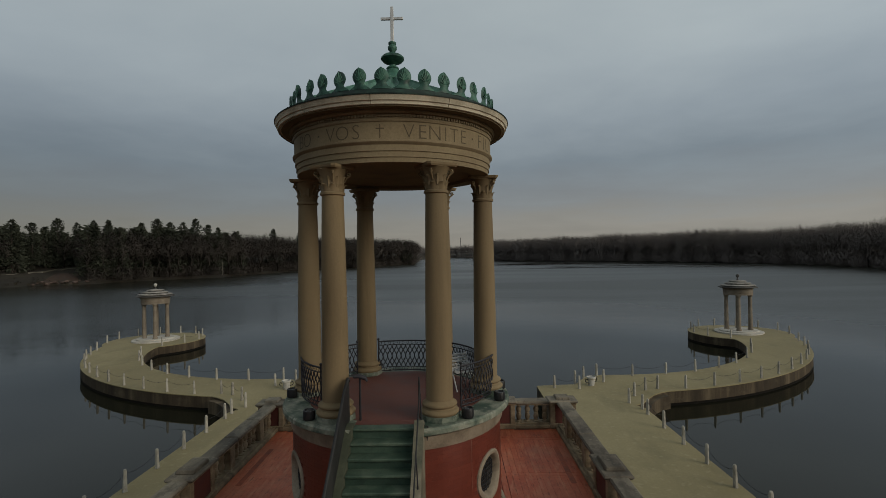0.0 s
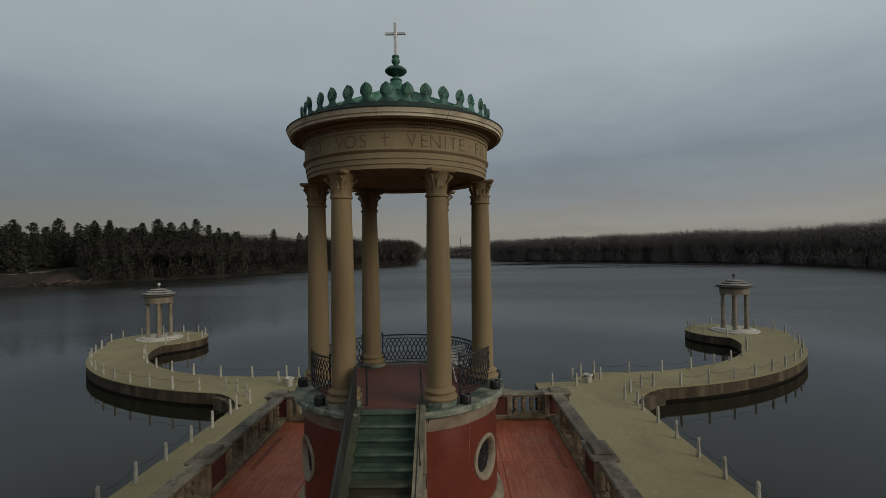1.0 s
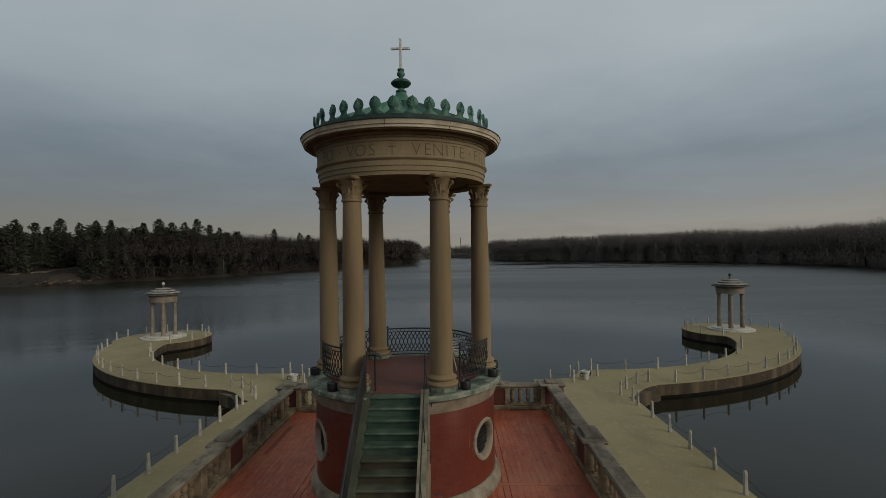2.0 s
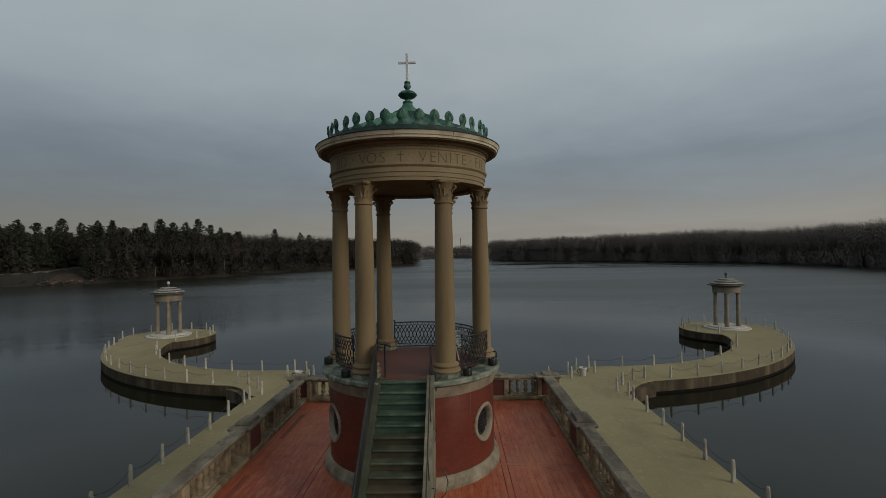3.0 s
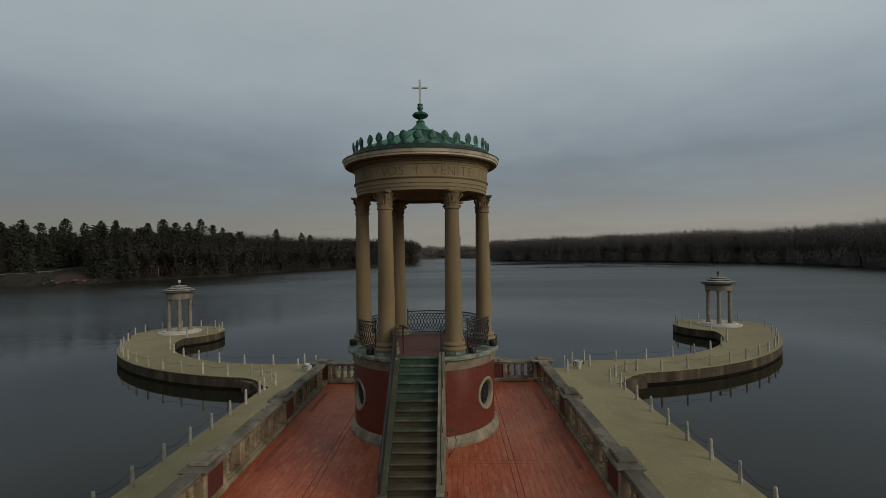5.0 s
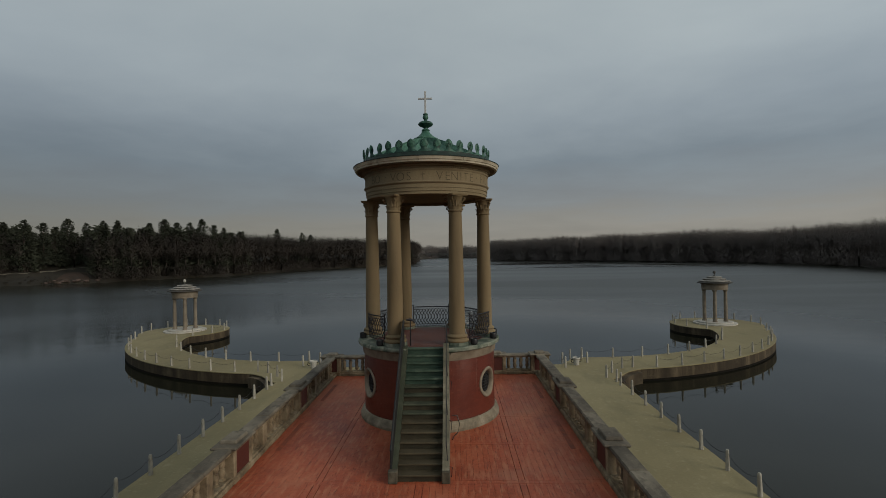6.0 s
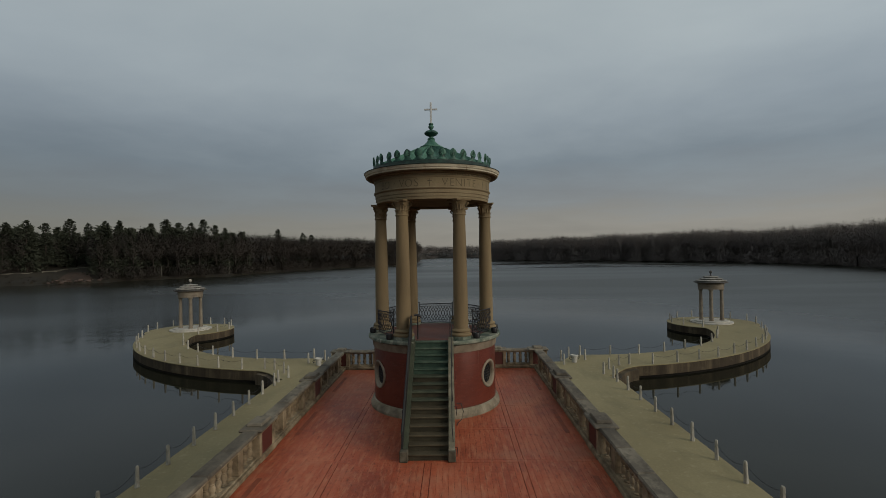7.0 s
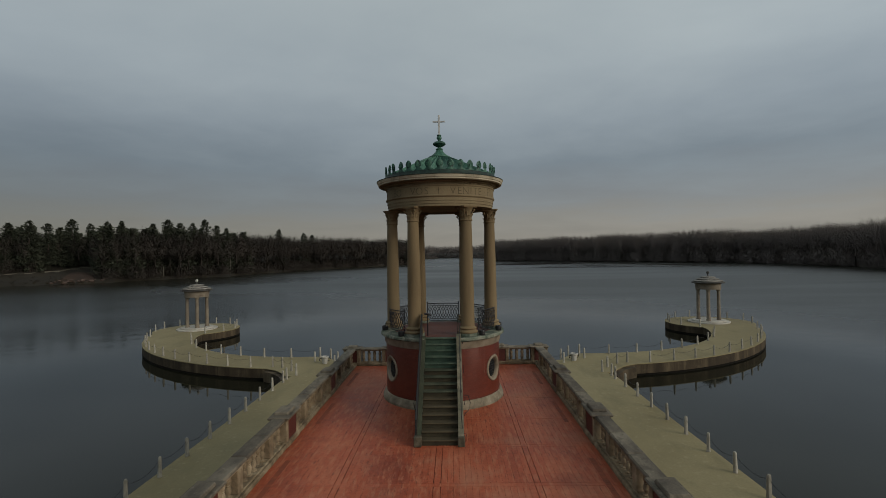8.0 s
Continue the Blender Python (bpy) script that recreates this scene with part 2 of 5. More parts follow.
M["iron"] = surface("iron", [(0.009, 0.009, 0.011), (0.016, 0.0155, 0.019), (0.028, 0.027, 0.032)], 5, 40, 0.6, 0.2, 0.002, spec=0.25)
M["dark_sheet"] = surface("dark_sheet", [(0.0082, 0.0085, 0.0088), (0.0150, 0.0155, 0.0156), (0.0262, 0.0258, 0.0240)], 2.4, 22, 0.62, 0.2, 0.004, metal=0.1, stretch=(1, 1, 0.3))
M["black_lamp"] = surface("black_lamp", [(0.008, 0.008, 0.009), (0.014, 0.014, 0.015), (0.025, 0.025, 0.026)], 6, 40, 0.4, 0.1, 0.002)
M["lamp_glass"] = surface("lamp_glass", [(0.02, 0.022, 0.024), (0.03, 0.032, 0.034), (0.045, 0.047, 0.05)], 6, 40, 0.15, 0.0, 0.002, spec=0.6)
M["cross_metal"] = surface("cross_metal", [(0.34, 0.33, 0.32), (0.45, 0.44, 0.42), (0.53, 0.52, 0.49)], 5, 30, 0.4, 0.1, 0.002, metal=0.3)
M["white_pot"] = surface("white_pot", [(0.288, 0.276, 0.248), (0.384, 0.372, 0.34), (0.44, 0.428, 0.392)], 3, 26, 0.6, 0.1, 0.004)
M["soil"] = surface("soil", [(0.02, 0.016, 0.012), (0.035, 0.028, 0.02), (0.05, 0.04, 0.03)], 6, 40, 0.95, 0.3, 0.01)
M["chair_white"] = surface("chair_white", [(0.32, 0.32, 0.31), (0.42, 0.42, 0.41), (0.50, 0.50, 0.48)], 5, 40, 0.5, 0.1, 0.002)
M["glass_dark"] = surface("glass_dark", [(0.012, 0.013, 0.013), (0.02, 0.021, 0.02), (0.03, 0.031, 0.03)], 4, 20, 0.2, 0.0, 0.002, spec=0.5)
M["ground"] = surface("ground", [(0.0109, 0.0091, 0.0059), (0.0182, 0.0146, 0.0091), (0.0273, 0.0226, 0.0146)], 0.05, 0.8, 0.95, 0.4, 0.2)
M["dry_reed"] = surface("dry_reed", [(0.026, 0.0202, 0.0117), (0.0403, 0.0306, 0.0175), (0.0553, 0.0429, 0.0254)], 0.2, 2, 0.95, 0.0, 0.1, island=0.3)
M["bank_earth"] = surface("bank_earth", [(0.0238, 0.0152, 0.0106), (0.0409, 0.0244, 0.0165), (0.0561, 0.0356, 0.0238)], 0.3, 2, 0.95, 0.4, 0.1)
M["rock"] = surface("rock", [(0.0455, 0.0325, 0.0273), (0.0748, 0.052, 0.0429), (0.104, 0.0748, 0.0618)], 0.8, 5, 0.9, 0.4, 0.05, rand=0.3)
M["pale_kerb"] = surface("pale_kerb", [(0.072, 0.066, 0.054), (0.096, 0.09, 0.072), (0.126, 0.117, 0.096)], 0.5, 6, 0.9, 0.2, 0.02)
M["bark"] = surface("bark", [(0.022, 0.0165, 0.0127), (0.0358, 0.0275, 0.022), (0.0495, 0.0385, 0.0308)], 1.0, 6, 0.95, 0.3, 0.05)
M["needles"] = surface("needles", [(0.033, 0.037, 0.028), (0.041, 0.046, 0.034), (0.051, 0.057, 0.041)], 0.25, 2.0, 0.9, 0.0, 0.1, island=0.12, spec=0.0)
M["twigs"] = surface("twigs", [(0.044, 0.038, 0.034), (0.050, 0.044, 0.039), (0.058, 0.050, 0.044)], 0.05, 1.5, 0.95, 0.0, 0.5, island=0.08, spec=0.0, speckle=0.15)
# much paler than the near twigs: haze and lost light put into the colour
M["twigs_far_lifted"] = surface("twigs_far_lifted", [(0.140, 0.124, 0.117), (0.152, 0.134, 0.126), (0.165, 0.146, 0.135)], 0.02, 1.3, 0.95, 0.0, 0.5, island=0.06, spec=0.0, speckle=0.15)


def water_material():
    m = bpy.data.materials.new("lake_water")
    m.use_nodes = True
    t = m.node_tree
    bsdf = t.nodes["Principled BSDF"]
    bsdf.inputs["Base Color"].default_value = (0.0105, 0.0108, 0.0068, 1)
    bsdf.inputs["IOR"].default_value = 1.33
    bsdf.inputs["Specular IOR Level"].default_value = 0.24
    coord = t.nodes.new("ShaderNodeTexCoord")
    stretch = t.nodes.new("ShaderNodeMapping")
    stretch.inputs["Scale"].default_value = (0.004, 0.016, 1)
    link(t, coord, "Object", stretch, "Vector")
    calm = node(t, "ShaderNodeTexNoise", Scale=1.0, Detail=4.0, Roughness=0.5)
    link(t, stretch, 0, calm, "Vector")
    small = node(t, "ShaderNodeTexNoise", Scale=2.2, Detail=3.0, Roughness=0.6, Distortion=0.6)
    wide = node(t, "ShaderNodeTexNoise", Scale=0.35, Detail=2.0, Roughness=0.5)
    link(t, coord, "Object", small, "Vector")
    link(t, coord, "Object", wide, "Vector")
    height = maths(t, "ADD", maths(t, "MULTIPLY", small.outputs[0], 0.35), wide.outputs[0])
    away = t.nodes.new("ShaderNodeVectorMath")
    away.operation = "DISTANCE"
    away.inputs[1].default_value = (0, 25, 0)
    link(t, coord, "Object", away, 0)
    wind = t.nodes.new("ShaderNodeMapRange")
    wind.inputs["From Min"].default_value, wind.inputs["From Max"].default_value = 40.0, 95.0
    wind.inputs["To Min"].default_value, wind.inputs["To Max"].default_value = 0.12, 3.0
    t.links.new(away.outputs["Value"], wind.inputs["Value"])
    # reflection painted by distance: weak to darken near water, strong to brighten far water
    reflect_by_distance = t.nodes.new("ShaderNodeMapRange")
    reflect_by_distance.inputs["From Min"].default_value, reflect_by_distance.inputs["From Max"].default_value = 40.0, 100.0
    reflect_by_distance.inputs["To Min"].default_value, reflect_by_distance.inputs["To Max"].default_value = 0.20, 0.75
    t.links.new(away.outputs["Value"], reflect_by_distance.inputs["Value"])
    t.links.new(reflect_by_distance.outputs[0], bsdf.inputs["Specular IOR Level"])
    zone = ramp(t, [(0.34, (0.26, 0.26, 0.26)), (0.66, (0.42, 0.42, 0.42))])
    link(t, calm, 0, zone, "Fac")
    side = t.nodes.new("ShaderNodeSeparateXYZ")
    link(t, coord, "Object", side, "Vector")
    off = t.nodes.new("ShaderNodeMapRange")
    off.inputs["From Min"].default_value, off.inputs["From Max"].default_value = 290.0, 360.0
    t.links.new(side.outputs["Y"], off.inputs["Value"])
    east = t.nodes.new("ShaderNodeMapRange")
    east.inputs["From Min"].default_value, east.inputs["From Max"].default_value = 10.0, 60.0
    t.links.new(side.outputs["X"], east.inputs["Value"])
    longer = t.nodes.new("ShaderNodeMapping")
    longer.inputs["Scale"].default_value = (0.005, 0.035, 1)
    link(t, coord, "Object", longer, "Vector")
    lane = node(t, "ShaderNodeTexNoise", Scale=1.0, Detail=3.0, Roughness=0.5)
    link(t, longer, 0, lane, "Vector")
    slick = ramp(t, [(0.50, (0, 0, 0)), (0.56, (0.96, 0.96, 0.96))])
    link(t, lane, 0, slick, "Fac")
    ruffle = maths(t, "SUBTRACT", 1.0, maths(t, "MULTIPLY", maths(t, "MULTIPLY", off.outputs[0], east.outputs[0]), slick.outputs[0]))
    shelter = t.nodes.new("ShaderNodeMapRange")
    shelter.inputs["From Min"].default_value, shelter.inputs["From Max"].default_value = -130.0, -15.0
    shelter.inputs["To Min"].default_value, shelter.inputs["To Max"].default_value = 0.62, 1.0
    t.links.new(side.outputs["X"], shelter.inputs["Value"])
    ruffle = maths(t, "MULTIPLY", ruffle, shelter.outputs[0])
    b = node(t, "ShaderNodeBump", Distance=0.10)
    t.links.new(maths(t, "MULTIPLY", maths(t, "MULTIPLY", zone.outputs[0], maths(t, "MINIMUM", wind.outputs[0], 1.5)), ruffle), b.inputs["Strength"])
    t.links.new(height, b.inputs["Height"])
    link(t, b, 0, bsdf, "Normal")
    gloss = ramp(t, [(0.36, (0.015, 0.015, 0.015)), (0.62, (0.05, 0.05, 0.05))])
    link(t, calm, 0, gloss, "Fac")
    far = maths(t, "MULTIPLY", maths(t, "MAXIMUM", maths(t, "MULTIPLY", maths(t, "SUBTRACT", wind.outputs[0], 0.45), 0.34), 0.0), zone.outputs[0])
    t.links.new(maths(t, "ADD", gloss.outputs[0], maths(t, "MULTIPLY", far, ruffle)), bsdf.inputs["Roughness"])
    return m


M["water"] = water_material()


# ---------------------------------------------------------------- building helpers
def mesh_from(name, verts, faces, material, smooth=False):
    me = bpy.data.meshes.new(name)
    me.from_pydata(verts, [], faces)
    me.materials.append(material)
    if smooth:
        for p in me.polygons:
            p.use_smooth = True
    me.update()
    return me


def finish(bm, name, material, smooth=0):
    """The bmesh as mesh data. smooth: edges sharper than so many degrees stay hard."""
    bmesh.ops.recalc_face_normals(bm, faces=bm.faces)
    if smooth:
        for f in bm.faces:
            f.smooth = True
        for e in bm.edges:
            if len(e.link_faces) == 2 and e.calc_face_angle(0) > radians(smooth):
                e.smooth = False
    me = bpy.data.meshes.new(name)
    bm.to_mesh(me)
    bm.free()
    me.materials.append(material)
    return me


def part(name, bm, material, parent, label="", smooth=0):
    me = finish(bm, name, material, smooth) if isinstance(bm, bmesh.types.BMesh) else bm
    ob = new(name, me)
    ob.parent = parent
    if label:
        ob["label"] = label
    return ob


def thing(name, label, category, group="", at=(0, 0, 0), turn=0.0):
    ob = tagged(new(name), label, category, group)
    ob.matrix_basis = pose(*at, 0, 0, turn)
    return ob


def structure(name, bm, material, label="", category="", smooth=0):
    me = finish(bm, name, material, smooth) if isinstance(bm, bmesh.types.BMesh) else bm
    return tagged(new(name, me), label, category, kind="structure")


def box(bm, x0, x1, y0, y1, z0, z1, bevel=0.0):
    vs = [bm.verts.new(p) for p in ((x0, y0, z0), (x1, y0, z0), (x1, y1, z0), (x0, y1, z0), (x0, y0, z1), (x1, y0, z1), (x1, y1, z1), (x0, y1, z1))]
    fs = [bm.faces.new([vs[i] for i in f]) for f in ((3, 2, 1, 0), (4, 5, 6, 7), (0, 1, 5, 4), (1, 2, 6, 5), (2, 3, 7, 6), (3, 0, 4, 7))]
    if bevel:
        es = {e for f in fs for e in f.edges}
        bmesh.ops.bevel(bm, geom=list(es), offset=bevel, segments=1, affect="EDGES", profile=0.5)
    return vs


def boxed(*args, bevel=0.0):
    bm = bmesh.new()
    box(bm, *args, bevel=bevel)
    return bm


def lathe(profile, segments=48, start=0.0, sweep=360.0, bm=None, centre=(0, 0)):
    """Turns a profile of (radius, z) about an upright axis; angles run from -y towards +x."""
    bm = bm or bmesh.new()
    closed = abs(sweep - 360) < 1e-6
    n = segments if closed else segments + 1
    rings = []
    for i in range(n):
        a = radians(start + sweep * i / segments)
        rings.append([bm.verts.new((centre[0] + r * math.sin(a), centre[1] - r * math.cos(a), z)) for r, z in profile])
    for i in range(segments):
        p, q = rings[i], rings[(i + 1) % n]
        for k in range(len(profile) - 1):
            if profile[k][0] < 1e-6 and profile[k + 1][0] < 1e-6:
                continue
            f = [p[k], q[k], q[k + 1], p[k + 1]]
            bm.faces.new(f)
    bmesh.ops.remove_doubles(bm, verts=bm.verts, dist=1e-5)
    return bm


def tube(bm, points, radius, sides=6, cap=True):
    """A round bar along a line of points; radius may be a list."""
    pts = [Vector(p) for p in points]
    radii = radius if isinstance(radius, (list, tuple)) else [radius] * len(pts)
    rings = []
    for i, p in enumerate(pts):
        d = (pts[min(i + 1, len(pts) - 1)] - pts[max(i - 1, 0)]).normalized()
        side = d.cross(Vector((0, 0, 1)) if abs(d.z) < 0.95 else Vector((1, 0, 0))).normalized()
        up = side.cross(d)
        rings.append([bm.verts.new(p + radii[i] * (math.cos(2 * math.pi * k / sides) * side + math.sin(2 * math.pi * k / sides) * up)) for k in range(sides)])
    for a, b in zip(rings, rings[1:]):
        for k in range(sides):
            bm.faces.new((a[k], a[(k + 1) % sides], b[(k + 1) % sides], b[k]))
    if cap:
        bm.faces.new(rings[0][::-1])
        bm.faces.new(rings[-1])
    return bm


def around(radius, degrees, z=0.0):
    a = radians(degrees)
    return Vector((radius * math.sin(a), -radius * math.cos(a), z))


# ---------------------------------------------------------------- lake and land
WATER, QUAY, OFF = -6.42, -5.25, -0.14      # OFF: shifts both quays sideways to fit the camera's view
SHORE = [(-206, 201), (-190, 209), (-172, 220), (-156, 249), (-134, 270), (-129, 300), (-113, 357), (-80, 416), (-39, 498),
         (-58, 930), (-20, 1000), (30, 960), (66, 830), (52, 622), (88, 560), (123, 515), (198, 415), (226, 342), (226, 265), (214, 226),
         (205, 150), (190, 60), (140, -40), (60, -36), (20, -27), (-20, -27), (-60, -36), (-140, -40), (-200, 60), (-215, 150)]
_polar = sorted((math.degrees(math.atan2(x, y)), math.hypot(x, y)) for x, y in SHORE)
_ang = np.array([_polar[-1][0] - 360] + [a for a, r in _polar] + [_polar[0][0] + 360])
_rad = np.array([_polar[-1][1]] + [r for a, r in _polar] + [_polar[0][1]])


def shore_radius(a):
    wobble = 1 + 0.012 * math.sin(a * 2.9) + 0.008 * math.sin(a * 7.3 + 1)
    return float(np.interp((a + 180) % 360 - 180, _ang, _rad)) * wobble


def land_height(a, d):
    """Height of the land, d metres behind the waterline in the direction a."""
    if d < 0:
        return WATER + max(-3.0, d * 0.12)
    u = min(1.0, max(0.0, (d - 8) / 85.0))
    rise = 1.2 * min(1, d / 5.0) + 9.0 * u * u * (3 - 2 * u) + 3.0 * min(1, max(0.0, d - 90) / 300.0)
    open_bank = min(1.0, max(0.0, (-35.2 - a) / 2.6)) if a > -75 else 0.0
    v = min(1.0, max(0.0, (d - 2) / 20.0))
    rise += 2.4 * open_bank * v * v * (3 - 2 * v)
    return WATER + rise + 0.35 * noise.noise(Vector((a * 0.9, d * 0.05, 0.0))) * min(1, d / 4)


def build_ground():
    offs = [-40, -16, -6, -2, 0, 1.0, 2.5, 5, 9, 16, 28, 48, 80, 140, 260, 600, 1500, 3600]
    step, verts, faces = 0.75, [(0.0, 0.0, WATER - 3.0)], []
    n = int(360 / step)
    for i in range(n):
        a = -180 + i * step
        s = shore_radius(a)
        for d in offs:
            r = max(8.0, s + d) if d < 0 else s + d
            verts.append((r * math.sin(radians(a)), r * math.cos(radians(a)), land_height(a, d)))
    k = len(offs)
    for i in range(n):
        p, q = 1 + i * k, 1 + ((i + 1) % n) * k
        faces.append((0, q, p))
        for j in range(k - 1):
            faces.append((p + j, q + j, q + j + 1, p + j + 1))
    structure("ground", mesh_from("ground", verts, faces, M["ground"], True), None, "brown leaf-strewn lake shore rising into woods", "ground")


build_ground()
structure("water", mesh_from("water", [(-2500, -60, WATER), (2500, -60, WATER), (2500, 3000, WATER), (-2500, 3000, WATER)], [(0, 1, 2, 3)], M["water"]),
          None, "calm dark grey lake water with faint ripples", "water")


# ---------------------------------------------------------------- quay and curved piers
ARC_OUT, R_OUT = (12.8, 58.1), 31.1
ARC_IN, R_IN = (15.8, 52.3), 19.78
KIOSK, R_ROUND = (38.5, 53.9), 5.95


def arc(c, r, a0, a1, n):
    return [(c[0] + r * math.cos(radians(a0 + (a1 - a0) * i / n)), c[1] + r * math.sin(radians(a0 + (a1 - a0) * i / n))) for i in range(n + 1)]


def quay_outline():
    line = [(5.25, -24.0), (14.6, -24.0), (14.6, 23.3), (14.15, 24.05), (14.95, 24.55), (15.6, 25.5), (16.4, 26.45), (17.2, 27.05)]
    line += arc(ARC_OUT, R_OUT, -80.6, -17.5, 60)
    line += arc(KIOSK, R_ROUND, -46, 236, 56)
    line += arc(ARC_IN, R_IN, -13.0, -94.4, 44)
    line += [(12.9, 32.2), (11.3, 29.6), (8.1, 29.3), (8.1, 5.75), (5.25, 5.75)]
    return line


def strip(line, side, levels, closed=True):
    """Upright faces under a closed line, stepping in and out by levels of (z, outward offset)."""
    n, bm = len(line), bmesh.new()
    pts = [Vector((x * side + OFF, y)) for x, y in line]
    if side < 0:
        pts.reverse()
    rows = []
    for i, p in enumerate(pts):
        d0, d1 = (p - pts[i - 1]).normalized(), (pts[(i + 1) % n] - p).normalized()
        d = (d0 + d1).normalized() if (d0 + d1).length > 1e-6 else d1
        out = Vector((d.y, -d.x))
        rows.append([bm.verts.new((p.x + out.x * o, p.y + out.y * o, z)) for z, o in levels])
    for i in range(n):
        a, b = rows[i], rows[(i + 1) % n]
        for k in range(len(levels) - 1):
            bm.faces.new((a[k], b[k], b[k + 1], a[k + 1]))
    return bm, rows


def build_quay(side):
    line = quay_outline()
    bm, rows = strip(line, side, [(QUAY - 0.07, 0.0), (QUAY - 0.07, 0.035), (QUAY - 0.015, 0.035), (QUAY, 0.02)])
    tops = [r[-1] for r in rows]
    for tri in geometry.tessellate_polygon([[v.co for v in tops]]):
        bm.faces.new([tops[i] for i in tri])
    deck = structure("pavement", bm, M["quay"], "sand-coloured concrete quay with a curved pier over the lake", "pavement")
    bm, rows = strip(line, side, [(QUAY - 0.07, 0.0), (-6.22, 0.0)])
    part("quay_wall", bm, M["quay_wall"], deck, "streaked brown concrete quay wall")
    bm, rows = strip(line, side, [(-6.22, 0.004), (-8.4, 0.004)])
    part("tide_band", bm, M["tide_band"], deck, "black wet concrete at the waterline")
    # curved wall beside the water steps
    bm = bmesh.new()
    inner = [(14.80, 23.75), (15.32, 24.75), (16.05, 25.75), (16.95, 26.6), (17.7, 27.0)]
    ring = []
    for i, (x, y) in enumerate(inner):
        x1, y1 = inner[min(i + 1, 4)]
        x0, y0 = inner[max(i - 1, 0)]
        d = Vector((x1 - x0, y1 - y0)).normalized()
        o = Vector((d.y, -d.x)) * 0.26
        ring.append([bm.verts.new((side * (x + s * o.x) + OFF, y + s * o.y, z)) for s, z in ((-1, -8.3), (1, -8.3), (1, QUAY - 0.2), (-1, QUAY - 0.2))])
    for a, b in zip(ring, ring[1:]):
        for k in range(4):
            bm.faces.new((a[k], a[(k + 1) % 4], b[(k + 1) % 4], b[k]))
    bm.faces.new(ring[0])
    bm.faces.new(ring[-1])
    part("step_wall", bm, M["quay_wall"], deck, "curved brown concrete wall")
    # small steps down to the water at its end
    for i in range(4):
        z = QUAY - 0.22 * (i + 1)
        x = 14.30 + 0.14 * i
        b2 = boxed(OFF + min(side * x, side * (x + 0.45)), OFF + max(side * x, side * (x + 0.45)), 23.75 + 0.16 * i, 24.35 + 0.16 * i, z - 0.4, z)
        part("water_step", b2, M["quay_wall"], deck)
    return deck


for side in (1, -1):
    build_quay(side)


def bollard_mesh():
    bm = bmesh.new()
    s = 0.098
    prof = [(1.0, 0.0), (1.0, 0.04), (0.92, 0.10), (0.74, 0.92), (0.70, 0.98), (0.50, 1.04), (0.0, 1.065)]
    rows = []
    for w, z in prof[:-1]:
        r = s * w
        c = r * 0.35
        rows.append([bm.verts.new(p + (z,)) for p in ((r, -r + c), (r, r - c), (r - c, r), (-r + c, r), (-r, r - c), (-r, -r + c), (-r + c, -r), (r - c, -r))])
    for a, b in zip(rows, rows[1:]):
        for k in range(8):
            bm.faces.new((a[k], a[(k + 1) % 8], b[(k + 1) % 8], b[k]))
    bm.faces.new(rows[-1])
    return finish(bm, "bollard", M["bollard"])


BOLLARD = bollard_mesh()


def bollard(x, y, lean=0.0, scale=1.0):
    ob = tagged(new("bollard", BOLLARD), "pale tapered concrete post carrying chains along the quay", "bollard", "chain posts on the quay")
    ob.matrix_basis = pose(x, y, QUAY, lean, lean * 0.7, (x * 37 + y * 11) % 90) @ Matrix.Diagonal((scale, scale, scale, 1))


def chain(p, q, sag=0.22, top=0.86):
    """Links strung between two posts, sagging in the middle."""
    a, b = Vector((p[0], p[1], QUAY + top)), Vector((q[0], q[1], QUAY + top))
    bm = bmesh.new()
    n = 14
    pts = [a.lerp(b, i / n) - Vector((0, 0, sag * (1 - (2 * i / n - 1) ** 2))) for i in range(n + 1)]
    for i in range(n):
        d = pts[i + 1] - pts[i]
        u = d.normalized()
        w = u.cross(Vector((0, 0, 1))).normalized() if i % 2 else u.cross(u.cross(Vector((0, 0, 1)))).normalized()
        m = (pts[i] + pts[i + 1]) / 2
        h = d.length * 0.60
        loop = [m + u * h * math.cos(t) + w * 0.026 * math.sin(t) for t in (0, 0.9, 2.24, math.pi, 4.04, 5.38, 2 * math.pi)]
        tube(bm, loop, 0.0055, 4, cap=False)
    tagged(new("chain", finish(bm, "chain", M["iron"])), "dark rusty iron chain hanging between concrete posts", "chain", "chains on the quay")


def posts_along(points, skip=()):
    for i, (x, y) in enumerate(points):
        bollard(x, y, 0.8 * math.sin(i * 2.3 + x), 1.0 + 0.03 * math.sin(i * 1.7))
    for i, (p, q) in enumerate(zip(points, points[1:])):
        if i not in skip:
            chain(p, q, 0.27 + 0.06 * math.sin(i * 2.1 + p[0]))


